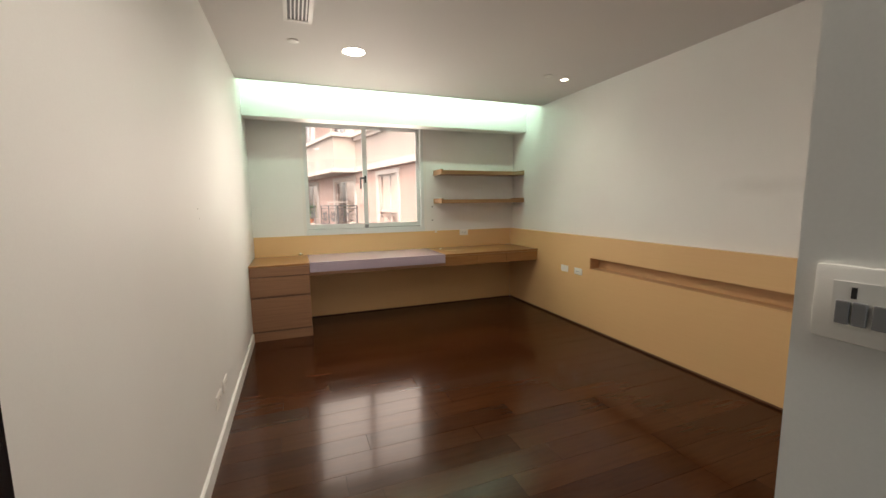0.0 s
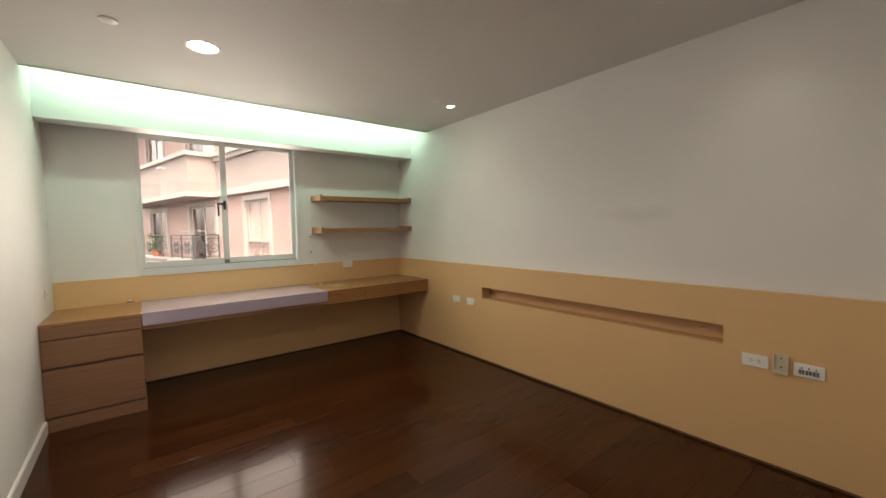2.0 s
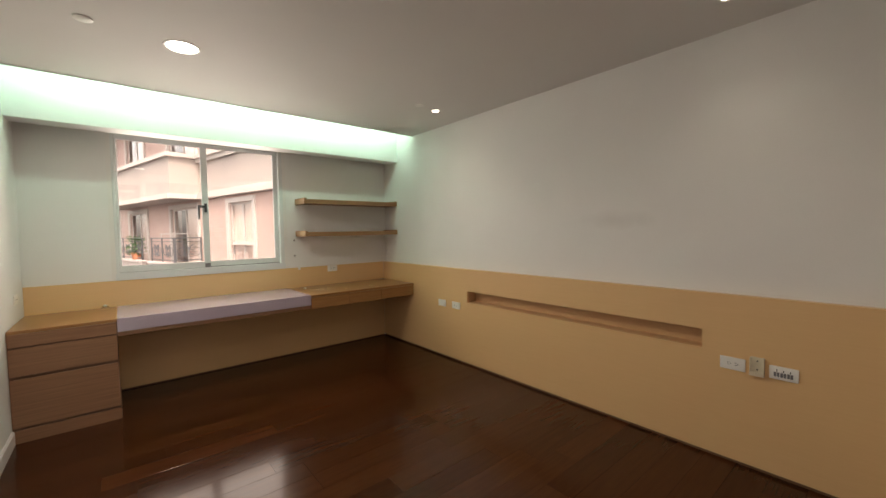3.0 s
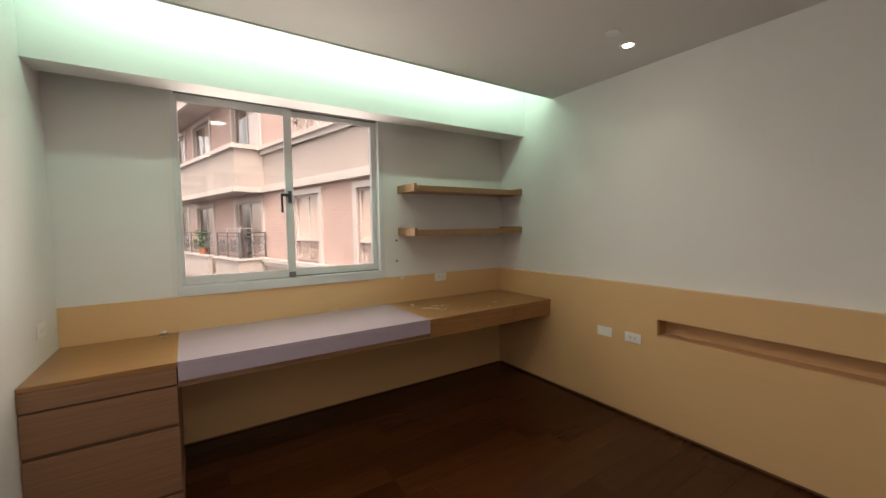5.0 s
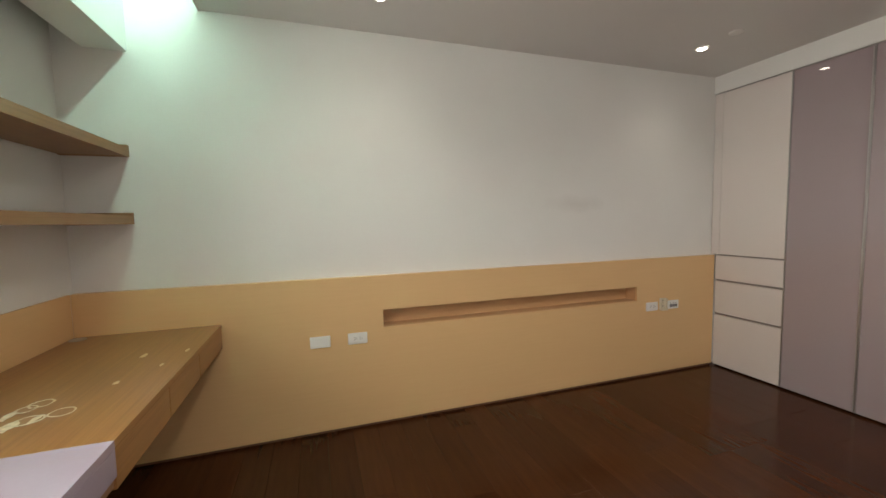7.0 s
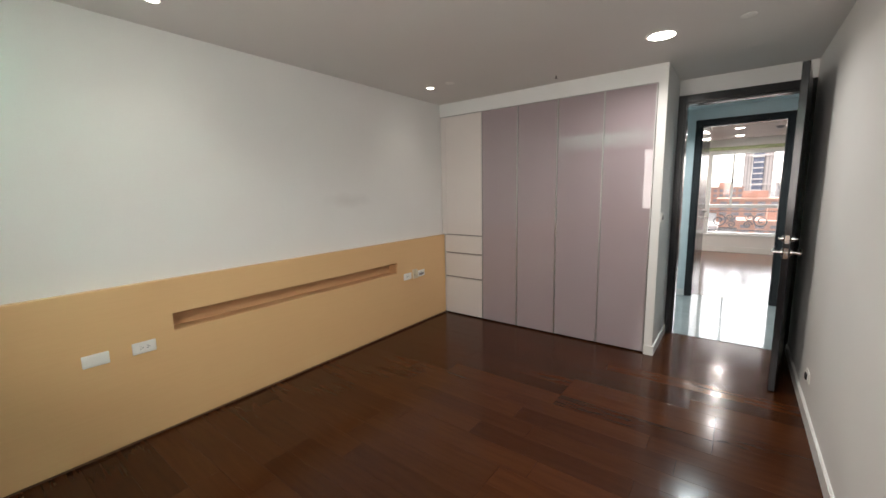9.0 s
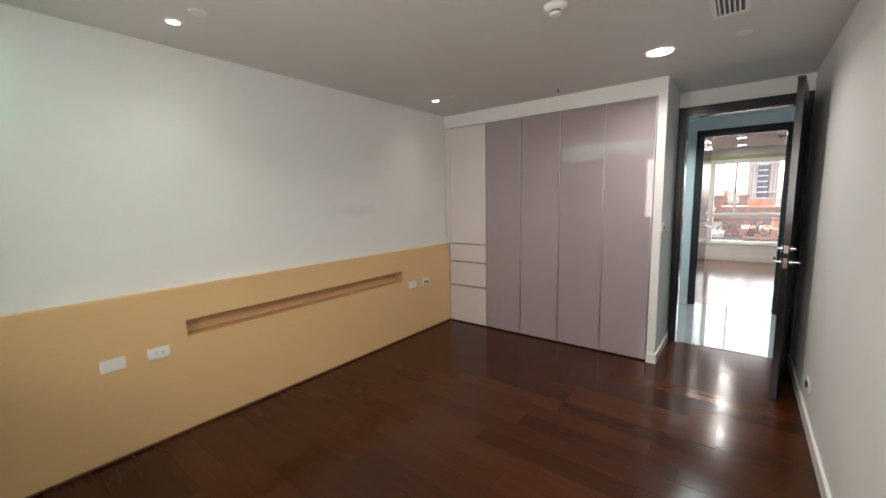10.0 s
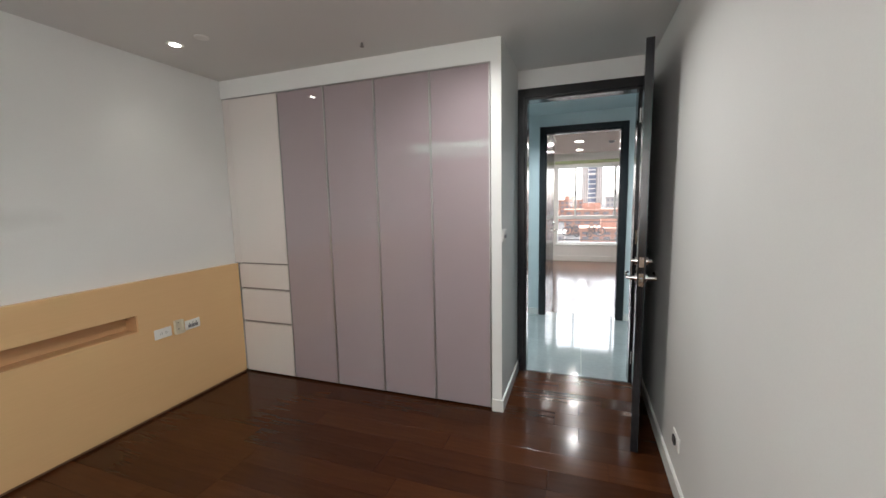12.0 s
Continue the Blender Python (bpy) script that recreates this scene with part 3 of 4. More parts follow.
# ---- switches and sockets ----
def plate(name, label, category, m, keys="outlet", wide=0.118, high=0.070, group=""):
    """A wall plate that faces +X at the origin, moved by m."""
    ob = thing(name, (0, 0, 0), label, category, group)
    part("plate", boxed(0, 0.008, -wide / 2, wide / 2, -high / 2, high / 2, 0.0048), PLASTIC, ob, "", True)
    part("insert", boxed(0.008, 0.0092, -wide * 0.36, wide * 0.36, -high * 0.30, high * 0.30), PLASTIC, ob)
    if keys == "outlet":
        for c in (-0.017, 0.017):
            bm = bmesh.new()
            box(bm, 0.0092, 0.0096, c - 0.006, c + 0.004, 0.0050, 0.0072)
            box(bm, 0.0092, 0.0096, c - 0.006, c + 0.004, -0.0072, -0.0050)
            box(bm, 0.0092, 0.0096, c + 0.007, c + 0.011, -0.002, 0.002)
            part("socket_slot", bm, SLOT, ob, "black socket slots")
    if keys == "switch":
        for i in range(3):
            c = -0.027 + 0.027 * i
            part("rocker", boxed(0.0092, 0.0125, c - 0.012, c - 0.0015, -0.019, 0.004, 0.001), GREY_KEY, ob, "grey rocker key")
            part("rocker", boxed(0.0092, 0.0125, c + 0.0005, c + 0.011, -0.019, 0.004, 0.001), GREY_KEY, ob, "grey rocker key")
            part("indicator", boxed(0.0092, 0.0100, c - 0.002, c + 0.002, 0.007, 0.018), SLOT, ob)
    if keys == "dark":
        part("jack", boxed(0.0092, 0.018, -0.022, 0.022, -0.018, 0.018, 0.002), SLOT, ob, "black jack insert")
    ob.matrix_basis = m
    return ob


plate("blank_plate", "white plastic blank plate on the tan panel", "wall plate", pose(2.985, 4.609, 0.577, 0, 0, 180), "blank")
plate("wall_outlet", "white plastic double outlet on the tan panel", "outlet", pose(2.985, 4.388, 0.577, 0, 0, 180), group="outlets on the panel")
plate("wall_outlet", "white plastic double outlet beside the niche", "outlet", pose(2.985, 2.064, 0.571, 0, 0, 180), group="outlets on the panel")
plate("switch_panel", "white plate with three pairs of grey rockers", "switch", pose(2.985, 1.845, 0.571, 0, 0, 180), "switch")
plate("wall_outlet", "white plastic double outlet above the desk", "outlet", pose(2.285, YW - 0.012, 0.922, 0, 0, -90))
plate("wall_outlet", "white plastic outlet low on the long wall", "outlet", pose(XL, 3.40, 0.282), group="outlets on the long wall")
plate("wall_outlet", "white plastic outlet low on the long wall", "outlet", pose(XL, 3.60, 0.282), group="outlets on the long wall")
plate("wall_jack", "white plate with a black jack by the baseboard", "wall plate", pose(XL, 1.845, 0.262), "dark")
plate("wall_outlet", "white plastic outlet on the wall above the cabinet", "outlet", pose(XL, 5.50, 0.900))
plate("light_switch", "white light switch with grey rockers by the doorway", "switch", pose(0.733, 1.308, 1.209, 0, 0, 180), "switch", 0.120, 0.077)
hold = thing("remote_holder", (2.97, 1.953, 0.54), "yellowed empty plastic holder between the plates", "holder")
part("back", boxed(2.979, 2.985, 1.922, 1.985, 0.536, 0.632, 0.002), OLD_PLASTIC, hold)
part("rim", box(box(boxed(2.962, 2.979, 1.922, 1.927, 0.540, 0.628, 0.001), 2.962, 2.979, 1.980, 1.985, 0.540, 0.628, 0.001), 2.955, 2.979, 1.922, 1.985, 0.534, 0.541, 0.001), OLD_PLASTIC, hold)
part("lip", boxed(2.955, 2.960, 1.924, 1.983, 0.541, 0.556, 0.001), OLD_PLASTIC, hold)
for sz in (0.565, 0.612):
    part("screw", cyl(bmesh.new(), (2.979, 1.953, sz), (2.977, 1.953, sz), 0.004, n=12), SLOT, hold)

# ---- small things on wall and desk ----
for sz in (1.262, 1.092):
    solo("wall_screw", cyl(cyl(bmesh.new(), (1.853, YW - 0.001, sz), (1.853, YW - 0.016, sz), 0.004, n=10), (1.853, YW - 0.012, sz), (1.853, YW - 0.018, sz), 0.009, n=14), STEEL, "grey steel screw anchor standing in the wall", "screw", "screws beside the window", True)
for my, mz in ((3.31, 1.298), (3.325, 1.250)):
    solo("nail_hole", cyl(bmesh.new(), (XL, my, mz), (XL + 0.0015, my, mz), 0.0036, n=10), STAIN, "small grey nail hole in the long wall", "nail hole", "nail holes in the long wall")
solo("cable_clip", boxed(1.885, 1.907, YW - 0.030, YW - 0.0125, 0.932, 0.962, 0.003), PLASTIC, "small white plastic clip on the panel edge", "clip")
rg = thing("glue_ring_marks", (2.03, 5.41, 0.7380), "pale dried ring stains on the desk top", "stain")
for gx, gy, r in ((1.986, 5.418, 0.034), (2.016, 5.358, 0.034), (2.109, 5.455, 0.033), (2.075, 5.475, 0.028)):
    bm = lathe(bmesh.new(), (gx, gy, 0.7383), [(r, 0), (r * 0.97, 0.0006), (r * 0.84, 0.0006), (r * 0.80, 0)], 28)
    for v in bm.verts:
        v.co += 0.005 * Vector((noise.noise(v.co * 40), noise.noise(v.co * 40 + Vector((9, 0, 0))), 0))
    part("ring", bm, GLUE, rg)
for gx, gy, a, b in ((1.955, 5.450, 0.040, 0.018), (2.221, 5.304, 0.018, 0.009), (2.035, 5.495, 0.034, 0.012), (1.915, 5.465, 0.026, 0.016), (1.985, 5.405, 0.030, 0.010), (2.372, 5.215, 0.016, 0.006), (2.528, 5.330, 0.030, 0.012), (2.544, 5.172, 0.024, 0.007)):
    bm = bmesh.new()
    bm.faces.new([bm.verts.new((gx + a * math.cos(t / 18 * 2 * math.pi) * (0.7380 + 0.5 * random.random()), gy + b * math.sin(t / 18 * 2 * math.pi) * (0.7380 + 0.5 * random.random()), 0.7388)) for t in range(18)])
    part("smear", bm, GLUE, rg)
cb = thing("cable_end", (1.88, 5.6, 0.7380), "white plug end with a thin cable on the desk", "cable")
part("plug", boxed(1.872, 1.894, 5.575, 5.600, 0.7383, 0.756, 0.004), PLASTIC, cb, "white plastic plug", True)
part("wire", tube(bmesh.new(), [(1.83 + 0.0085 * i, 5.69 - 0.0085 * i - 0.035 * math.sin(i * 0.30), 0.7400) for i in range(22)], 0.0008, 6), GREY_KEY, cb, "thin grey cable")
solo("desk_grommet", lathe(bmesh.new(), (2.925, 5.745, 0.7382), [(0.034, 0), (0.034, 0.003), (0.028, 0.004), (0.0005, 0.004)], 28), ALU, "round grey cable grommet in the desk corner", "grommet", "", True)
it = thing("bottle_stopper", (0.262, 5.70, 0.7380), "small clear plastic stopper on the desk", "stopper")
part("base", lathe(bmesh.new(), (0.262, 5.70, 0.7382), [(0.0005, 0), (0.024, 0), (0.026, 0.006), (0.022, 0.020), (0.0005, 0.022)], 24), ITEM, it, "", True)
part("knob", lathe(bmesh.new(), (0.262, 5.70, 0.7602), [(0.008, 0), (0.013, 0.006), (0.013, 0.012), (0.0005, 0.016)], 20), PLASTIC, it, "", True)

# ---- ceiling fittings ----
def downlight(x, y, r, material, label, group, z=H):
    ob = thing("downlight", (x, y, z), label, "ceiling light", group)
    part("trim_ring", lathe(bmesh.new(), (x, y, z), [(r + 0.016, -0.0005), (r + 0.014, -0.004), (r + 0.002, -0.005), (r, -0.002)], 40), TRIM, ob, "", True)
    part("diffuser", lathe(bmesh.new(), (x, y, z), [(r, -0.003), (r * 0.6, -0.0045), (0.0005, -0.005)], 40), material, ob, "bright glowing diffuser", True)


for lx, ly in ((0.70, 4.21), (0.70, 2.03)):
    downlight(lx, ly, 0.078, LAMP, "round recessed downlight, switched on, in the ceiling", "large downlights")
for lx, ly in ((2.64, 4.25), (2.64, 2.03)):
    downlight(lx, ly, 0.030, LAMP_SMALL, "small round spotlight, switched on, in the ceiling", "small spotlights")
for lx, ly in ((0.275, 4.15), (2.43, 4.21), (0.25, 2.05), (2.40, 2.045)):
    solo("ceiling_cover", lathe(bmesh.new(), (lx, ly, H), [(0.040, -0.0005), (0.040, -0.005), (0.036, -0.007), (0.0005, -0.007)], 32), TRIM, "flat round white cover plate on the ceiling", "cover plate", "ceiling cover plates", True)
v_ = thing("ceiling_vent", (0.305, 3.1, H), "long white linear air vent with dark slots", "vent")
part("backing", boxed(0.245, 0.365, 2.42, 3.81, H - 0.003, H - 0.001), SLOT, v_, "dark duct opening")
part("frame", box(box(box(boxed(0.222, 0.246, 2.398, 3.832, H - 0.010, H - 0.001, 0.001), 0.364, 0.388, 2.398, 3.832, H - 0.010, H - 0.001, 0.001), 0.246, 0.364, 2.398, 2.421, H - 0.010, H - 0.001), 0.246, 0.364, 3.809, 3.832, H - 0.010, H - 0.001), TRIM, v_)
for i in range(5):
    sx = 0.262 + 0.0215 * i
    part("slat", boxed(sx, sx + 0.008, 2.421, 3.809, H - 0.010, H - 0.0035), TRIM, v_)
for sy in (2.76, 3.11, 3.46):
    part("cross_bar", boxed(0.246, 0.364, sy, sy + 0.006, H - 0.0075, H - 0.0035), TRIM, v_)
sm = thing("smoke_detector", (1.003, 3.10, H), "round white smoke detector on the ceiling", "smoke detector")
part("base", lathe(bmesh.new(), (1.003, 3.10, H), [(0.056, -0.0005), (0.056, -0.010), (0.048, -0.020), (0.034, -0.026), (0.0005, -0.026)], 36), PLASTIC, sm, "", True)
part("chamber", lathe(bmesh.new(), (1.003, 3.10, H - 0.0262), [(0.026, 0), (0.026, -0.010)], 30), SLOT, sm, "dark sensing slots")
part("cap", lathe(bmesh.new(), (1.003, 3.10, H - 0.0364), [(0.0005, 0), (0.030, 0), (0.030, -0.006), (0.024, -0.012), (0.0005, -0.013)], 30), PLASTIC, sm, "", True)
sp = thing("sprinkler_head", (1.568, 1.615, H), "small steel sprinkler head in the ceiling", "sprinkler")
part("stem", cyl(bmesh.new(), (1.568, 1.615, H - 0.0005), (1.568, 1.615, H - 0.022), 0.007, n=14), STEEL, sp)
part("deflector", cyl(bmesh.new(), (1.568, 1.615, H - 0.022), (1.568, 1.615, H - 0.025), 0.013, n=18), STEEL, sp)
ct = thing("cove_tube_light", (1.4, 4.98, H + 0.04), "row of pale fluorescent tubes hidden in the cove", "tube light")
for i in range(3):
    a = XL + 0.10 + i * 1.04
    part("tube", cyl(bmesh.new(), (a, 5.134, H + 0.180), (a + 0.98, 5.134, H + 0.180), 0.011, n=14), TUBE, ct, "glowing fluorescent tube", True)
    part("batten", boxed(a, a + 0.98, 5.09, 5.145, H + 0.200, H + 0.2795), TRIM, ct)

# ---- corridor ----
structure("hall_wall_side", boxed(1.9, 2.0, -1.02, 0.56, -0.1, 2.6), HALLWALL)
structure("hall_wall_end", boxed(-1.6, -1.5, -1.02, 0.56, -0.1, 2.6), HALLWALL)
structure("hall_wall_near", holed(bmesh.new(), -1.5, 1.9, -0.1, 2.6, 0.545, 0.559, [(-0.155, 0.690, -0.2, 2.245)]), HALLWALL)
structure("hall_wall_far", holed(bmesh.new(), -1.5, 1.9, -0.1, 2.6, -1.14, -1.02, [(-0.195, 0.668, -0.2, 2.245)]), HALLWALL, "pale teal corridor wall round a doorway", "wall")
structure("hall_ceiling", boxed(-1.5, 1.9, -1.02, 0.545, 2.44, 2.6), HALLWALL, "pale corridor ceiling", "ceiling")
structure("hall_baseboard", box(boxed(-1.5, -0.252, -1.02, -1.008, 0, 0.083), 0.725, 1.9, -1.02, -1.008, 0, 0.083), TRIM, "white baseboard in the corridor", "baseboard")
hs = thing("hall_sprinkler", (0.095, -0.22, 2.44), "small white ceiling sensor in the corridor", "sensor")
part("base", lathe(bmesh.new(), (0.095, -0.22, 2.44), [(0.035, -0.0005), (0.033, -0.012), (0.0005, -0.014)], 24), PLASTIC, hs, "", True)

# ---- room across the corridor ----
FY = -5.66
structure("far_wall_left", boxed(0.86, 0.98, FY, -1.14, -0.1, 2.6), WALL)
structure("far_wall_right", boxed(-2.6, -2.48, FY, -1.14, -0.1, 2.6), WALL)
structure("far_wall_near", holed(bmesh.new(), -2.48, 0.86, -0.1, 2.6, -1.155, -1.141, [(-0.195, 0.668, -0.2, 2.245)]), WALL)
FW = (-1.75, 0.775, 0.40, 2.20)
structure("far_wall_window", holed(bmesh.new(), -2.6, 0.98, -0.1, 2.6, FY - 0.15, FY, [FW]), WALL, "white wall round the wide balcony window", "wall")
structure("far_ceiling", boxed(-2.48, 0.86, -5.25, -1.155, 2.44, 2.60), FARCEIL, "dim brownish ceiling with a lit edge", "ceiling")
structure("far_ceiling_upper", boxed(-2.6, 0.98, FY - 0.15, -1.14, 2.60, 2.70), WALL)
structure("far_baseboard", boxed(-2.48, 0.86, FY, FY + 0.013, 0, 0.12), TRIM, "white baseboard under the wide window", "baseboard")
fw = thing("window_2", (-0.5, FY, 0.40), "wide white aluminium window with a lower fixed light", "window")
fw["kind"] = "structure"
part("window_frame", frame_bars(bmesh.new(), FW[0], FW[1], FY - 0.10, FY - 0.01, FW[2], FW[3], 0.04, 0.04, 0.04, 0.05), SASH, fw)
part("transom", boxed(FW[0] + 0.04, FW[1] - 0.04, FY - 0.09, FY - 0.015, 0.985, 1.06, 0.003), SASH, fw)
for mx_ in (0.356, -0.49, -1.2):
    part("mullion", boxed(mx_ - 0.022, mx_ + 0.022, FY - 0.075, FY - 0.02, 1.06, 2.15, 0.003), SASH, fw)
    part("latch", box(boxed(mx_ - 0.012, mx_ + 0.012, FY - 0.02, FY - 0.005, 1.52, 1.62, 0.003), mx_ - 0.035, mx_ + 0.012, FY - 0.005, FY + 0.006, 1.60, 1.62, 0.002), GREY_KEY, fw, "grey window latch")
for a, b, c, d in ((-1.71, 0.735, 0.44, 0.985), (-1.71, -1.222, 1.06, 2.15), (-1.178, -0.512, 1.06, 2.15), (-0.468, 0.334, 1.06, 2.15), (0.378, 0.735, 1.06, 2.15)):
    pane = part("pane", boxed(a, b, FY - 0.055, FY - 0.05, c, d), GLASS, fw)
    pane.visible_shadow = False
part("window_sill", boxed(FW[0] - 0.02, FW[1] + 0.02, FY, FY + 0.03, 0.365, 0.398, 0.004), SASH, fw)
bl = thing("rolled_blind", (-0.5, FY + 0.08, 2.25), "rolled green-edged blind above the window", "blind")
part("roll", cyl(bmesh.new(), (-1.9, FY + 0.07, 2.275), (0.82, FY + 0.07, 2.275), 0.035, n=20), mat("blind_cloth", (0.42, 0.48, 0.28), 0.8, vary=0.1), bl, "", True)
part("pelmet", boxed(-1.9, 0.82, FY + 0.015, FY + 0.03, 2.225, 2.34), TRIM, bl)
area_lamp("far_cove_light", look((-0.8, -5.15, 2.54), (-0.8, -5.6, 2.50)), 3.2, 0.05, 4.0, (0.84, 1.0, 0.55))
for ly in (-2.30, -3.46, -4.70):
    downlight(0.285, ly, 0.066, LAMP, "round recessed downlight, switched on, in the far room", "far room downlights")
fd = thing("far_smoke_detector", (-0.25, -3.64, 2.44), "round smoke detector on the far room ceiling", "smoke detector")
part("base", lathe(bmesh.new(), (-0.25, -3.64, 2.44), [(0.06, -0.0005), (0.055, -0.015), (0.03, -0.04), (0.0005, -0.042)], 24), GREY_KEY, fd, "", True)
fv = thing("far_ceiling_vent", (0.72, -2.6, 2.44), "long dark ceiling vent in the far room", "vent")
part("frame", boxed(0.66, 0.80, -3.3, -1.9, 2.428, 2.4385), TRIM, fv)
for i in range(4):
    part("slot", boxed(0.675 + 0.030 * i, 0.695 + 0.030 * i, -3.27, -1.93, 2.4262, 2.4278), SLOT, fv, "dark slot")
fdr = thing("far_door", (0.84, -3.6, 0.0), "dark closed door in the far room side wall", "door")
part("leaf", boxed(0.835, 0.859, -4.55, -3.75, 0.0, 2.16, 0.002), ESPRESSO, fdr)
part("frame", box(box(boxed(0.825, 0.859, -4.62, -4.552, 0, 2.24), 0.825, 0.859, -3.748, -3.68, 0, 2.24), 0.825, 0.859, -4.552, -3.748, 2.162, 2.24), ESPRESSO, fdr)
part("handle", lever(bmesh.new(), 0.835, -3.83, 1.0, -1, -1), CHROME, fdr, "chrome lever handle", True)


# ---- scrolled iron railings ----
def spiral(cx, cz, r0, turns, start, sense=1, n=26):
    return [(cx + r0 * (1 - 0.85 * i / n) * math.cos(start + sense * turns * 2 * math.pi * i / n), cz + r0 * (1 - 0.85 * i / n) * math.sin(start + sense * turns * 2 * math.pi * i / n)) for i in range(n + 1)]


def railing(name, length, height, label, m, metal=None, module=0.9, bar=0.009):
    """A railing along +X from the origin, in the plane Y = 0."""
    ob = thing(name, (0, 0, 0), label, "railing")
    part("top_rail", boxed(0, length, -0.02, 0.02, height - 0.03, height, 0.004), metal or IRON, ob)
    part("bottom_rail", boxed(0, length, -0.012, 0.012, 0.05, 0.075), metal or IRON, ob)
    part("mid_rail", boxed(0, length, -0.012, 0.012, height - 0.13, height - 0.11), metal or IRON, ob)
    count = max(1, round(length / module))
    step = length / count
    for i in range(count + 1):
        part("post", boxed(min(i * step, length - 0.03), min(i * step, length - 0.03) + 0.03, -0.015, 0.015, 0, height - 0.03), metal or IRON, ob)
    s = (height - 0.22) / 2
    for i in range(count):
        c = (i + 0.5) * step + 0.015
        for sd in (-1, 1):
            for cx, cz, r, t0 in ((c + sd * step * 0.26, 0.08 + s, s * 0.78, math.pi / 2), (c + sd * step * 0.10, 0.09 + s * 0.5, s * 0.42, 0), (c + sd * step * 0.12, 0.06 + s * 1.5, s * 0.40, math.pi)):
                pts = spiral(cx, cz, r, 1.6, t0 if sd > 0 else math.pi - t0, sd)
                part("scroll", tube(bmesh.new(), [(px, 0, pz) for px, pz in pts], bar, 6), metal or IRON, ob, "", True)
    ob.matrix_basis = m
    return ob


railing("balcony_railing", 3.0, 0.62, "black scrolled iron railing outside the wide window", pose(-2.1, FY - 0.42, 0.40), None, 1.5, 0.015)
structure("balcony_ledge", boxed(-2.6, 0.98, FY - 0.6, FY - 0.15, 0.18, 0.36), RENDERED, "pale ledge under the iron railing", "ledge")

# ---- the pink apartment building across the court ----
ORG, DIR = Vector((3.44, 10.8, 0)), radians(13.5)
FM = Matrix.Translation(ORG) @ Matrix.Rotation(DIR, 4, "Z")
apt = thing("apartment_building", (0, 0, 0), "pink brick apartment building with cream balconies", "building")
apt.matrix_basis = FM
STOREYS = (-3, -2, -1, 0, 1, 2, 3)
SH = 3.2
doors_k = ((4.85, 6.95), (9.3, 11.3), (12.6, 14.0))
wins_k = ((-1.29, -0.03), (1.53, 2.83), (-4.6, -3.1))
holes = []
for j in STOREYS:
    holes += [(a, b, 0.50 + SH * j, 2.20 + SH * j) for a, b in wins_k] + [(a, b, 0.05 + SH * j, 2.20 + SH * j) for a, b in doors_k]
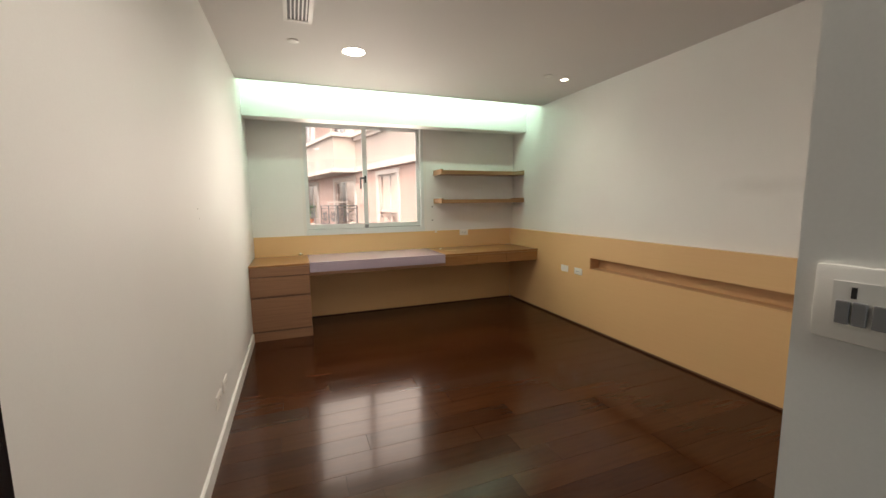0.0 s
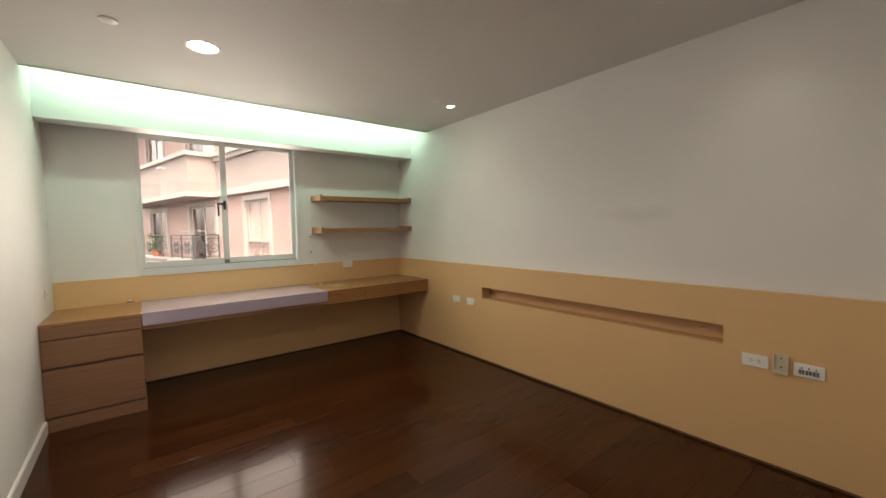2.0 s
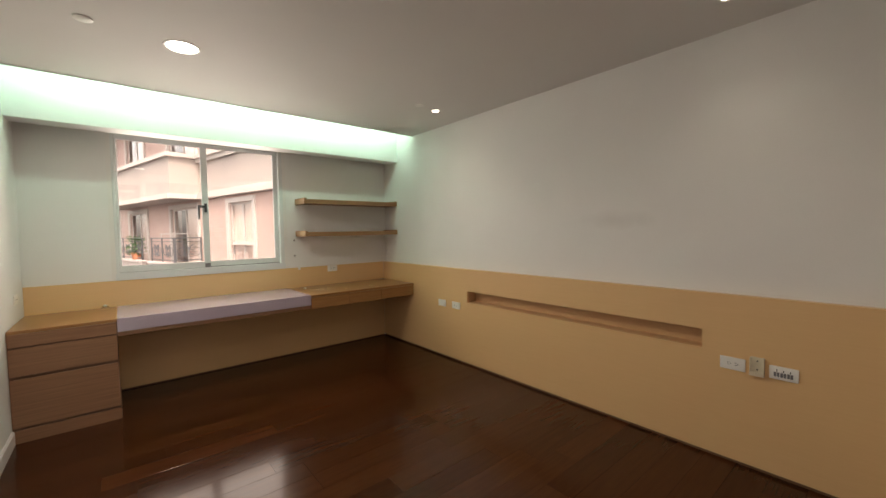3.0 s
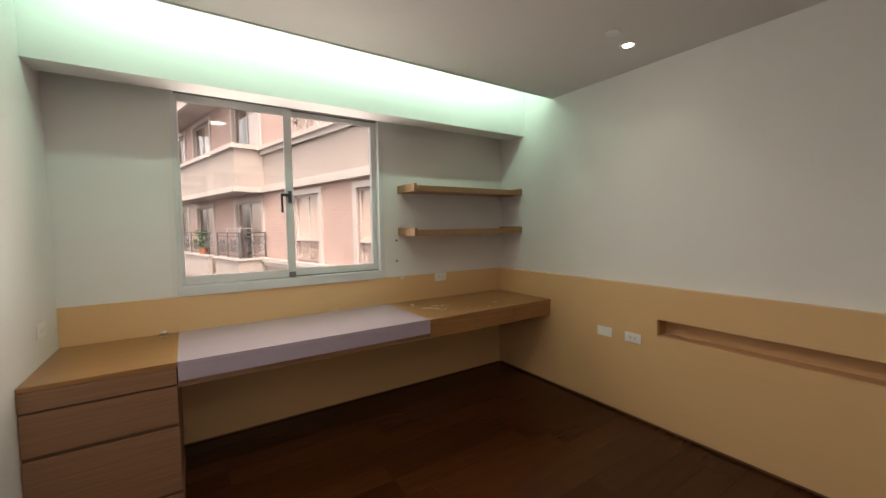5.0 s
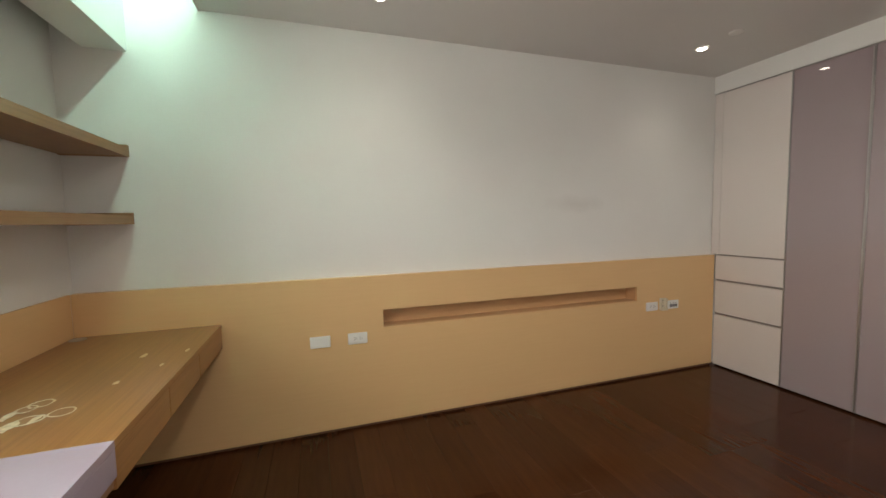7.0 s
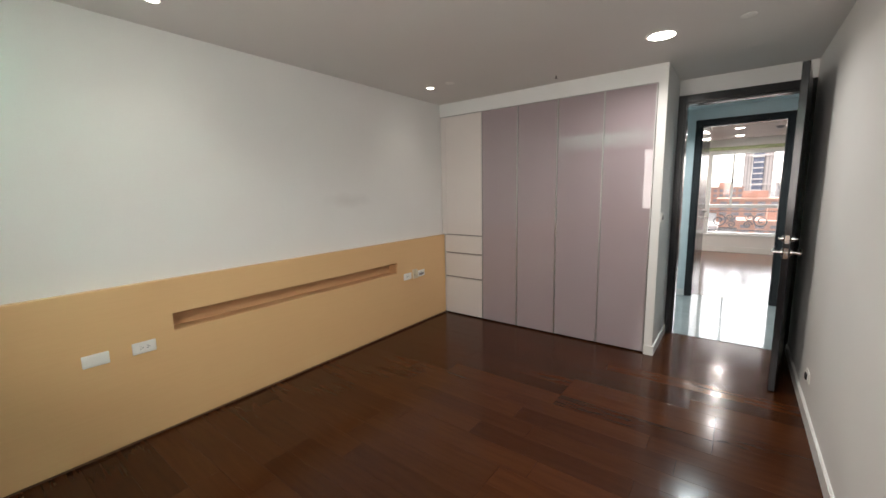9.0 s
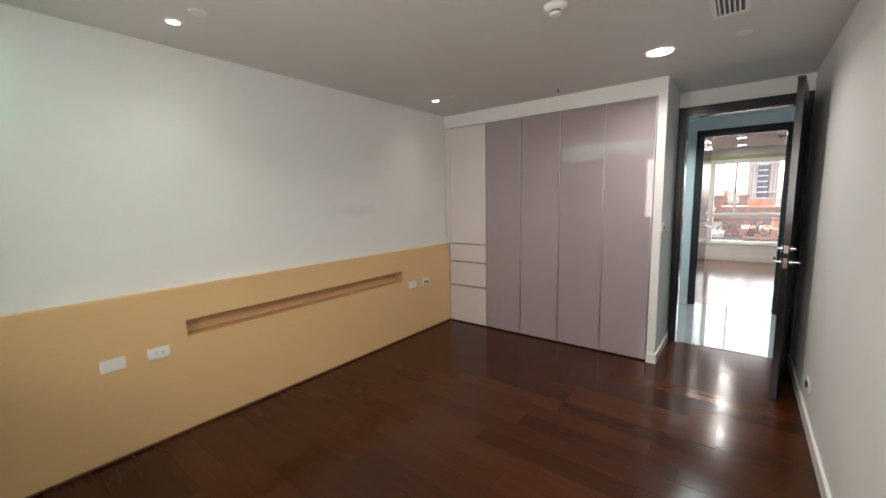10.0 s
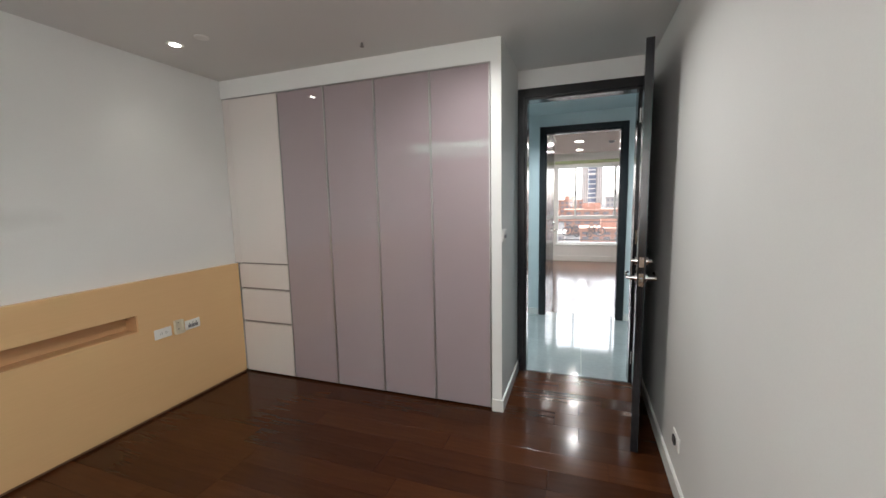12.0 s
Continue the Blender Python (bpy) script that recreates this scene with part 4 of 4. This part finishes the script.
# local frame: Y runs along the facade, X points away from the court
part("wall", holed(bmesh.new(), -8.0, 18.0, -11.5, 13.0, 0.0, 0.30, holes, "y"), BRICK, apt)
part("rear", boxed(0.9, 8.0, -8.0, 18.0, -11.5, 13.4), DARKROOM, apt, "rear block of the building")
part("roof", boxed(-0.4, 8.2, -8.2, 18.2, 13.0, 13.5), RENDERED, apt, "flat cream roof slab")
for j in STOREYS:
    zb = SH * j
    part("band", boxed(-0.03, 0.0, -8.0, 4.60, zb + 2.43, zb + 3.68), RENDERED, apt, "cream rendered storey band")
    part("ledge", box(boxed(-0.16, -0.03, -8.0, 4.60, zb + 2.40, zb + 2.52), -0.10, -0.03, -8.0, 4.60, zb + 2.52, zb + 2.60), SURROUND, apt, "pale moulded ledge")
    part("coping", box(boxed(-0.20, -0.03, -8.0, 4.60, zb + 3.60, zb + 3.70), -0.12, -0.03, -8.0, 4.60, zb + 3.48, zb + 3.60), SURROUND, apt, "pale moulded coping")
    # balcony: a solid parapet above, a low wall with a railing below
    if j != -1:
        bal = part("balcony", box(box(boxed(-0.82, -0.70, 4.60, 13.5, zb + 2.43, zb + 3.62), -0.70, 0.0, 4.60, 4.72, zb + 2.43, zb + 3.62), -0.70, 0.0, 4.72, 13.5, zb + 2.43, zb + 2.60), RENDERED, apt, "cream balcony parapet")
        part("ledge", box(boxed(-0.92, -0.82, 4.50, 13.5, zb + 2.40, zb + 2.54), -0.82, -0.03, 4.50, 4.60, zb + 2.40, zb + 2.54), SURROUND, bal)
        part("coping", box(boxed(-0.92, -0.66, 4.50, 13.5, zb + 3.60, zb + 3.72), -0.66, -0.03, 4.50, 4.74, zb + 3.60, zb + 3.72), SURROUND, bal)
    else:
        part("balcony", box(box(box(boxed(-0.82, -0.70, 4.60, 6.55, zb + 2.90, zb + 3.66), -0.70, 0.0, 4.60, 4.72, zb + 2.90, zb + 3.66), -0.70, 0.0, 4.72, 13.5, zb + 2.90, zb + 3.10), -0.82, -0.70, 7.30, 13.5, zb + 2.90, zb + 3.66), RENDERED, apt, "low cream balcony wall")
        part("coping", box(box(boxed(-0.88, -0.66, 4.54, 6.60, zb + 3.66, zb + 3.72), -0.66, -0.03, 4.54, 4.76, zb + 3.66, zb + 3.72), -0.88, -0.66, 7.25, 13.5, zb + 3.66, zb + 3.72), SURROUND, apt)
    if j in (-1, 0, 1):
        for (a, b), zl in [(w_, 0.50) for w_ in wins_k] + [(d_, 0.05) for d_ in doors_k]:
            z0, z1 = zb + zl, zb + 2.20
            wd = part("window", boxed(0.05, 0.09, a, a + 0.06, z0, z1), SURROUND, apt)
            bm = bmesh.new()
            box(bm, 0.05, 0.09, b - 0.06, b, z0, z1), box(bm, 0.05, 0.09, a + 0.06, b - 0.06, z1 - 0.06, z1), box(bm, 0.05, 0.09, a + 0.06, b - 0.06, z0, z0 + 0.06)
            box(bm, 0.05, 0.09, (a + b) / 2 - 0.03, (a + b) / 2 + 0.03, z0 + 0.06, z1 - 0.06)
            if zl > 0.2:
                box(bm, 0.045, 0.09, a + 0.06, b - 0.06, z0 + 0.55, z0 + 0.63)
            part("sash", bm, SURROUND, wd)
            bm = bmesh.new()
            box(bm, -0.05, 0.02, a - 0.13, a + 0.0, z0 - (0.10 if zl > 0.2 else 0), z1 + 0.13), box(bm, -0.05, 0.02, b, b + 0.13, z0 - (0.10 if zl > 0.2 else 0), z1 + 0.13)
            box(bm, -0.05, 0.02, a, b, z1, z1 + 0.13)
            if zl > 0.2:
                box(bm, -0.10, 0.02, a - 0.16, b + 0.16, z0 - 0.22, z0 - 0.10), box(bm, -0.05, 0.02, a, b, z0 - 0.10, z0)
            part("surround", bm, SURROUND, wd, "white moulded surround")
            part("pane", boxed(0.068, 0.073, a + 0.06, b - 0.06, z0 + 0.06, z1 - 0.06), GLASS, wd).visible_shadow = False
            bm, n = bmesh.new(), 26
            half = (b - a) * (0.5 if zl < 0.2 else 1.0) - 0.06
            top = [bm.verts.new((0.100 + 0.008 * math.sin(i * 1.9), a + 0.03 + half * i / n, z1)) for i in range(n + 1)]
            low = [bm.verts.new((0.100 + 0.009 * math.sin(i * 1.9 + 0.3), a + 0.03 + half * i / n, z0)) for i in range(n + 1)]
            for i in range(n):
                bm.faces.new((top[i], top[i + 1], low[i + 1], low[i]))
            part("curtain", bm, CURTAIN, wd, "pale drawn curtain", True)
M90 = Matrix.Rotation(radians(90), 4, "Z")
railing("balcony_railing", 1.85, 0.74, "scrolled iron railing on the low balcony wall", FM @ Matrix.Translation((-0.76, 4.64, 0.52)) @ M90)
railing("balcony_railing", 0.72, 0.74, "scrolled iron railing on the balcony end", FM @ Matrix.Translation((-0.74, 4.66, 0.52)))
railing("balcony_railing", 4.0, 0.74, "scrolled iron railing on the neighbouring balcony", FM @ Matrix.Translation((-0.76, 7.34, 0.52)) @ M90)
for j in (0, 1):
    railing("window_guard", 1.30, 0.56, "pale scrolled iron guard before a window", FM @ Matrix.Translation((0.025, 1.53, 0.50 + SH * j)) @ M90, PALE_IRON)
    railing("window_guard", 1.26, 0.56, "pale scrolled iron guard before a window", FM @ Matrix.Translation((0.025, -1.29, 0.50 + SH * j)) @ M90, PALE_IRON)
table = thing("drying_rack", (0, 0, 0), "white folding rack on the balcony", "rack")
part("top", boxed(-0.6, -0.2, 5.1, 6.2, 1.36, 1.39), SURROUND, table)
for a, b in ((-0.58, 5.12), (-0.58, 6.16), (-0.22, 5.12), (-0.22, 6.16)):
    part("leg", boxed(a - 0.012, a + 0.012, b - 0.012, b + 0.012, -0.10, 1.36), SURROUND, table)
table.matrix_basis = FM
pot = thing("potted_plant", (0, 0, 0), "leafy green plant in a terracotta pot", "plant")
part("pot", lathe(bmesh.new(), (-0.76, 8.0, 0.52), [(0.0005, 0), (0.10, 0), (0.14, 0.20), (0.15, 0.20), (0.15, 0.24), (0.12, 0.24), (0.0005, 0.20)], 20), TERRACOTTA, pot, "", True)
bm = bmesh.new()
for i in range(220):
    a, r, hgt = random.random() * 6.28, 0.24 * math.sqrt(random.random()), 0.70 + 0.60 * random.random()
    c = Vector((-0.76 + r * math.cos(a), 8.0 + r * math.sin(a), hgt))
    q = Euler((random.uniform(-1, 1), random.uniform(-1, 1), random.random() * 6.28)).to_matrix()
    bm.faces.new([bm.verts.new(c + q @ Vector(p)) for p in ((0, 0, 0), (0.03, 0.025, 0.005), (0.10, 0, -0.01), (0.03, -0.025, 0.005))])
part("leaves", bm, LEAF, pot)
part("stem", cyl(bmesh.new(), (-0.76, 8.0, 0.70), (-0.76, 8.0, 1.1), 0.012, 0.006, 8), LEAF, pot)
pot.matrix_basis = FM

# court and city
structure("ground", boxed(-900, 900, -1200, 900, -11.7, -11.5), ASPHALT, "grey asphalt ground far below", "ground")


def tower_block(name, x, y, wx, wy, top, wall, label, floors, bays):
    ob = thing(name, (x, y, -11.5), label, "building", "city blocks")
    part("wall", boxed(x - wx / 2, x + wx / 2, y - wy / 2, y + wy / 2, -11.5, top), wall, ob)
    part("roof", box(boxed(x - wx / 2 - 0.3, x + wx / 2 + 0.3, y - wy / 2 - 0.3, y + wy / 2 + 0.3, top, top + 0.7), x - wx / 6, x + wx / 6, y - wy / 6, y + wy / 6, top + 0.7, top + 3.0), wall, ob)
    fh, bw = (top + 11.5) / floors, wx / bays
    for i in range(floors):
        for k in range(bays):
            zc, xc = -11.5 + (i + 0.55) * fh, x - wx / 2 + (k + 0.5) * bw
            if zc > -9 and zc < 40:
                part("window", boxed(xc - bw * 0.3, xc + bw * 0.3, y + wy / 2, y + wy / 2 + 0.12, zc - fh * 0.28, zc + fh * 0.28), CITYWIN, ob)
    return ob


for i, (bx, by, bw_, bd_, bt, red) in enumerate(((11, -95, 15, 10, -7.0, 0), (-7, -98, 14, 10, -6.0, 1), (-24, -100, 15, 10, -7.5, 0), (18, -150, 20, 12, -3.5, 1), (-4, -155, 19, 12, -3.0, 1), (-28, -150, 20, 12, -2.0, 0), (24, -230, 18, 12, 3.0, 0), (6, -240, 15, 9, 0.5, 1), (-30, -235, 14, 9, 6.0, 1), (-19, -225, 12, 9, 2.0, 0))):
    tower_block("city_block", bx, by, bw_, bd_, bt, CITY_RED if red else CITY, "red brick low-rise city block" if red else "grey rendered low-rise city block", 5, 6)
tw = thing("city_tower", (-8.0, -300, -11.5), "tall pale tower with a blue-grey glass core", "building")
part("core", boxed(-10.6, -5.4, -306, -297, -11.5, 46), TOWERGLASS, tw, "blue-grey glass core")
for a, b in ((-15.0, -10.8), (-5.2, -1.0)):
    part("wing", boxed(a, b, -306, -298, -11.5, 36), TOWER, tw, "pale stone wing")
    for k in range(3):
        c = a + 0.5 + k * 1.5
        part("fin", boxed(c, c + 0.5, -298, -297.4, -11.5, 37), SURROUND, tw)
for i in range(16):
    part("floor_slab", boxed(-10.4, -5.6, -297, -296.4, -8 + 3.3 * i, -7.2 + 3.3 * i), TOWER, tw)
for zc in (2.0, 19.0, 34.0):
    part("belt", boxed(-15.2, -0.8, -297.4, -296.6, zc, zc + 1.0), TOWER, tw)
part("crown", boxed(-10, -6, -304, -298, 46, 52), TOWER, tw)

# ---- floors, piece by piece ----
floor = structure("floor", box(boxed(XL, XR, YC - 0.07, YW, -0.10, -0.0125), XL, 0.733, 0.62, YC - 0.07, -0.10, -0.0125), GAP, "dark reddish-brown glossy wood plank floor", "floor")
CACHE = {}


def plank_mesh(length, width, material=PLANK):
    key = (round(length, 3), round(width, 3), material.name)
    if key not in CACHE:
        bm = bmesh.new()
        c, L, W = 0.0007, key[0] - 0.0008, key[1] - 0.0007
        lo = [bm.verts.new(p) for p in ((0, 0, -0.012), (L, 0, -0.012), (L, W, -0.012), (0, W, -0.012))]
        mi = [bm.verts.new((v.co.x, v.co.y, -c * 0.6)) for v in lo]
        hi = [bm.verts.new(p) for p in ((c, c, 0), (L - c, c, 0), (L - c, W - c, 0), (c, W - c, 0))]
        bm.faces.new(hi)
        for a, b in ((lo, mi), (mi, hi)):
            for i in range(4):
                bm.faces.new((a[i], a[(i + 1) % 4], b[(i + 1) % 4], b[i]))
        CACHE[key] = mesh("plank", bm, material)
    return CACHE[key]


def lay_planks(parent, x0, x1, y0, y1, width, rng, material=PLANK):
    y = y0
    while y < y1 - 0.005:
        wd, x = min(width, y1 - y), x0
        first = True
        while x < x1 - 0.005:
            ln = rng.choice((0.30, 0.45, 0.60, 0.75)) if first else 0.90
            first = False
            ln = min(ln, x1 - x)
            if x1 - (x + ln) < 0.12:
                ln = x1 - x
            ob = new("plank", plank_mesh(ln, wd, material))
            ob.location = (x, y, rng.uniform(-0.0003, 0.0))
            ob.rotation_euler = (rng.uniform(-0.0010, 0.0010), rng.uniform(-0.0005, 0.0005), 0)
            ob.parent = parent
            x += ln
        y += wd


rng = random.Random(4)
lay_planks(floor, XL, 0.733, 0.690, 1.29, 0.15, rng)
lay_planks(floor, XL, XR, 1.29, YW, 0.15, rng)
structure("threshold", boxed(-0.155, 0.690, 0.665, 0.690, -0.10, 0.001), GAP, "dark threshold strip at the doorway", "threshold")

hall_floor = structure("hall_floor", boxed(-1.5, 1.9, -1.16, 0.66, -0.10, -0.011), TRIM, "polished pale grey tile floor in the corridor", "floor")
tile_bm = boxed(0, 0.798, 0, 0.798, -0.010, -0.001, 0.001)
tile_data = mesh("tile", tile_bm, TILE)
for i in range(4):
    for k in range(3):
        ob = new("tile", tile_data)
        ob.location = (-1.38 + 0.8 * i, 0.664 - 0.8 * (k + 1) - (0.0 if k < 2 else 0.0), 0)
        if k == 2:
            ob.scale = (1, 0.28, 1)
            ob.location.y = 0.664 - 1.6 - 0.224
        ob.parent = hall_floor
far_floor = structure("far_floor", boxed(-2.48, 0.86, FY, -1.165, -0.10, -0.0125), GAP, "reddish-brown glossy wood floor of the far room", "floor")
lay_planks(far_floor, -1.2, 0.86, FY, -1.165, 0.15, rng, FARPLANK)
lay_planks(far_floor, -2.48, -1.2, FY, -1.165, 0.45, rng, FARPLANK)
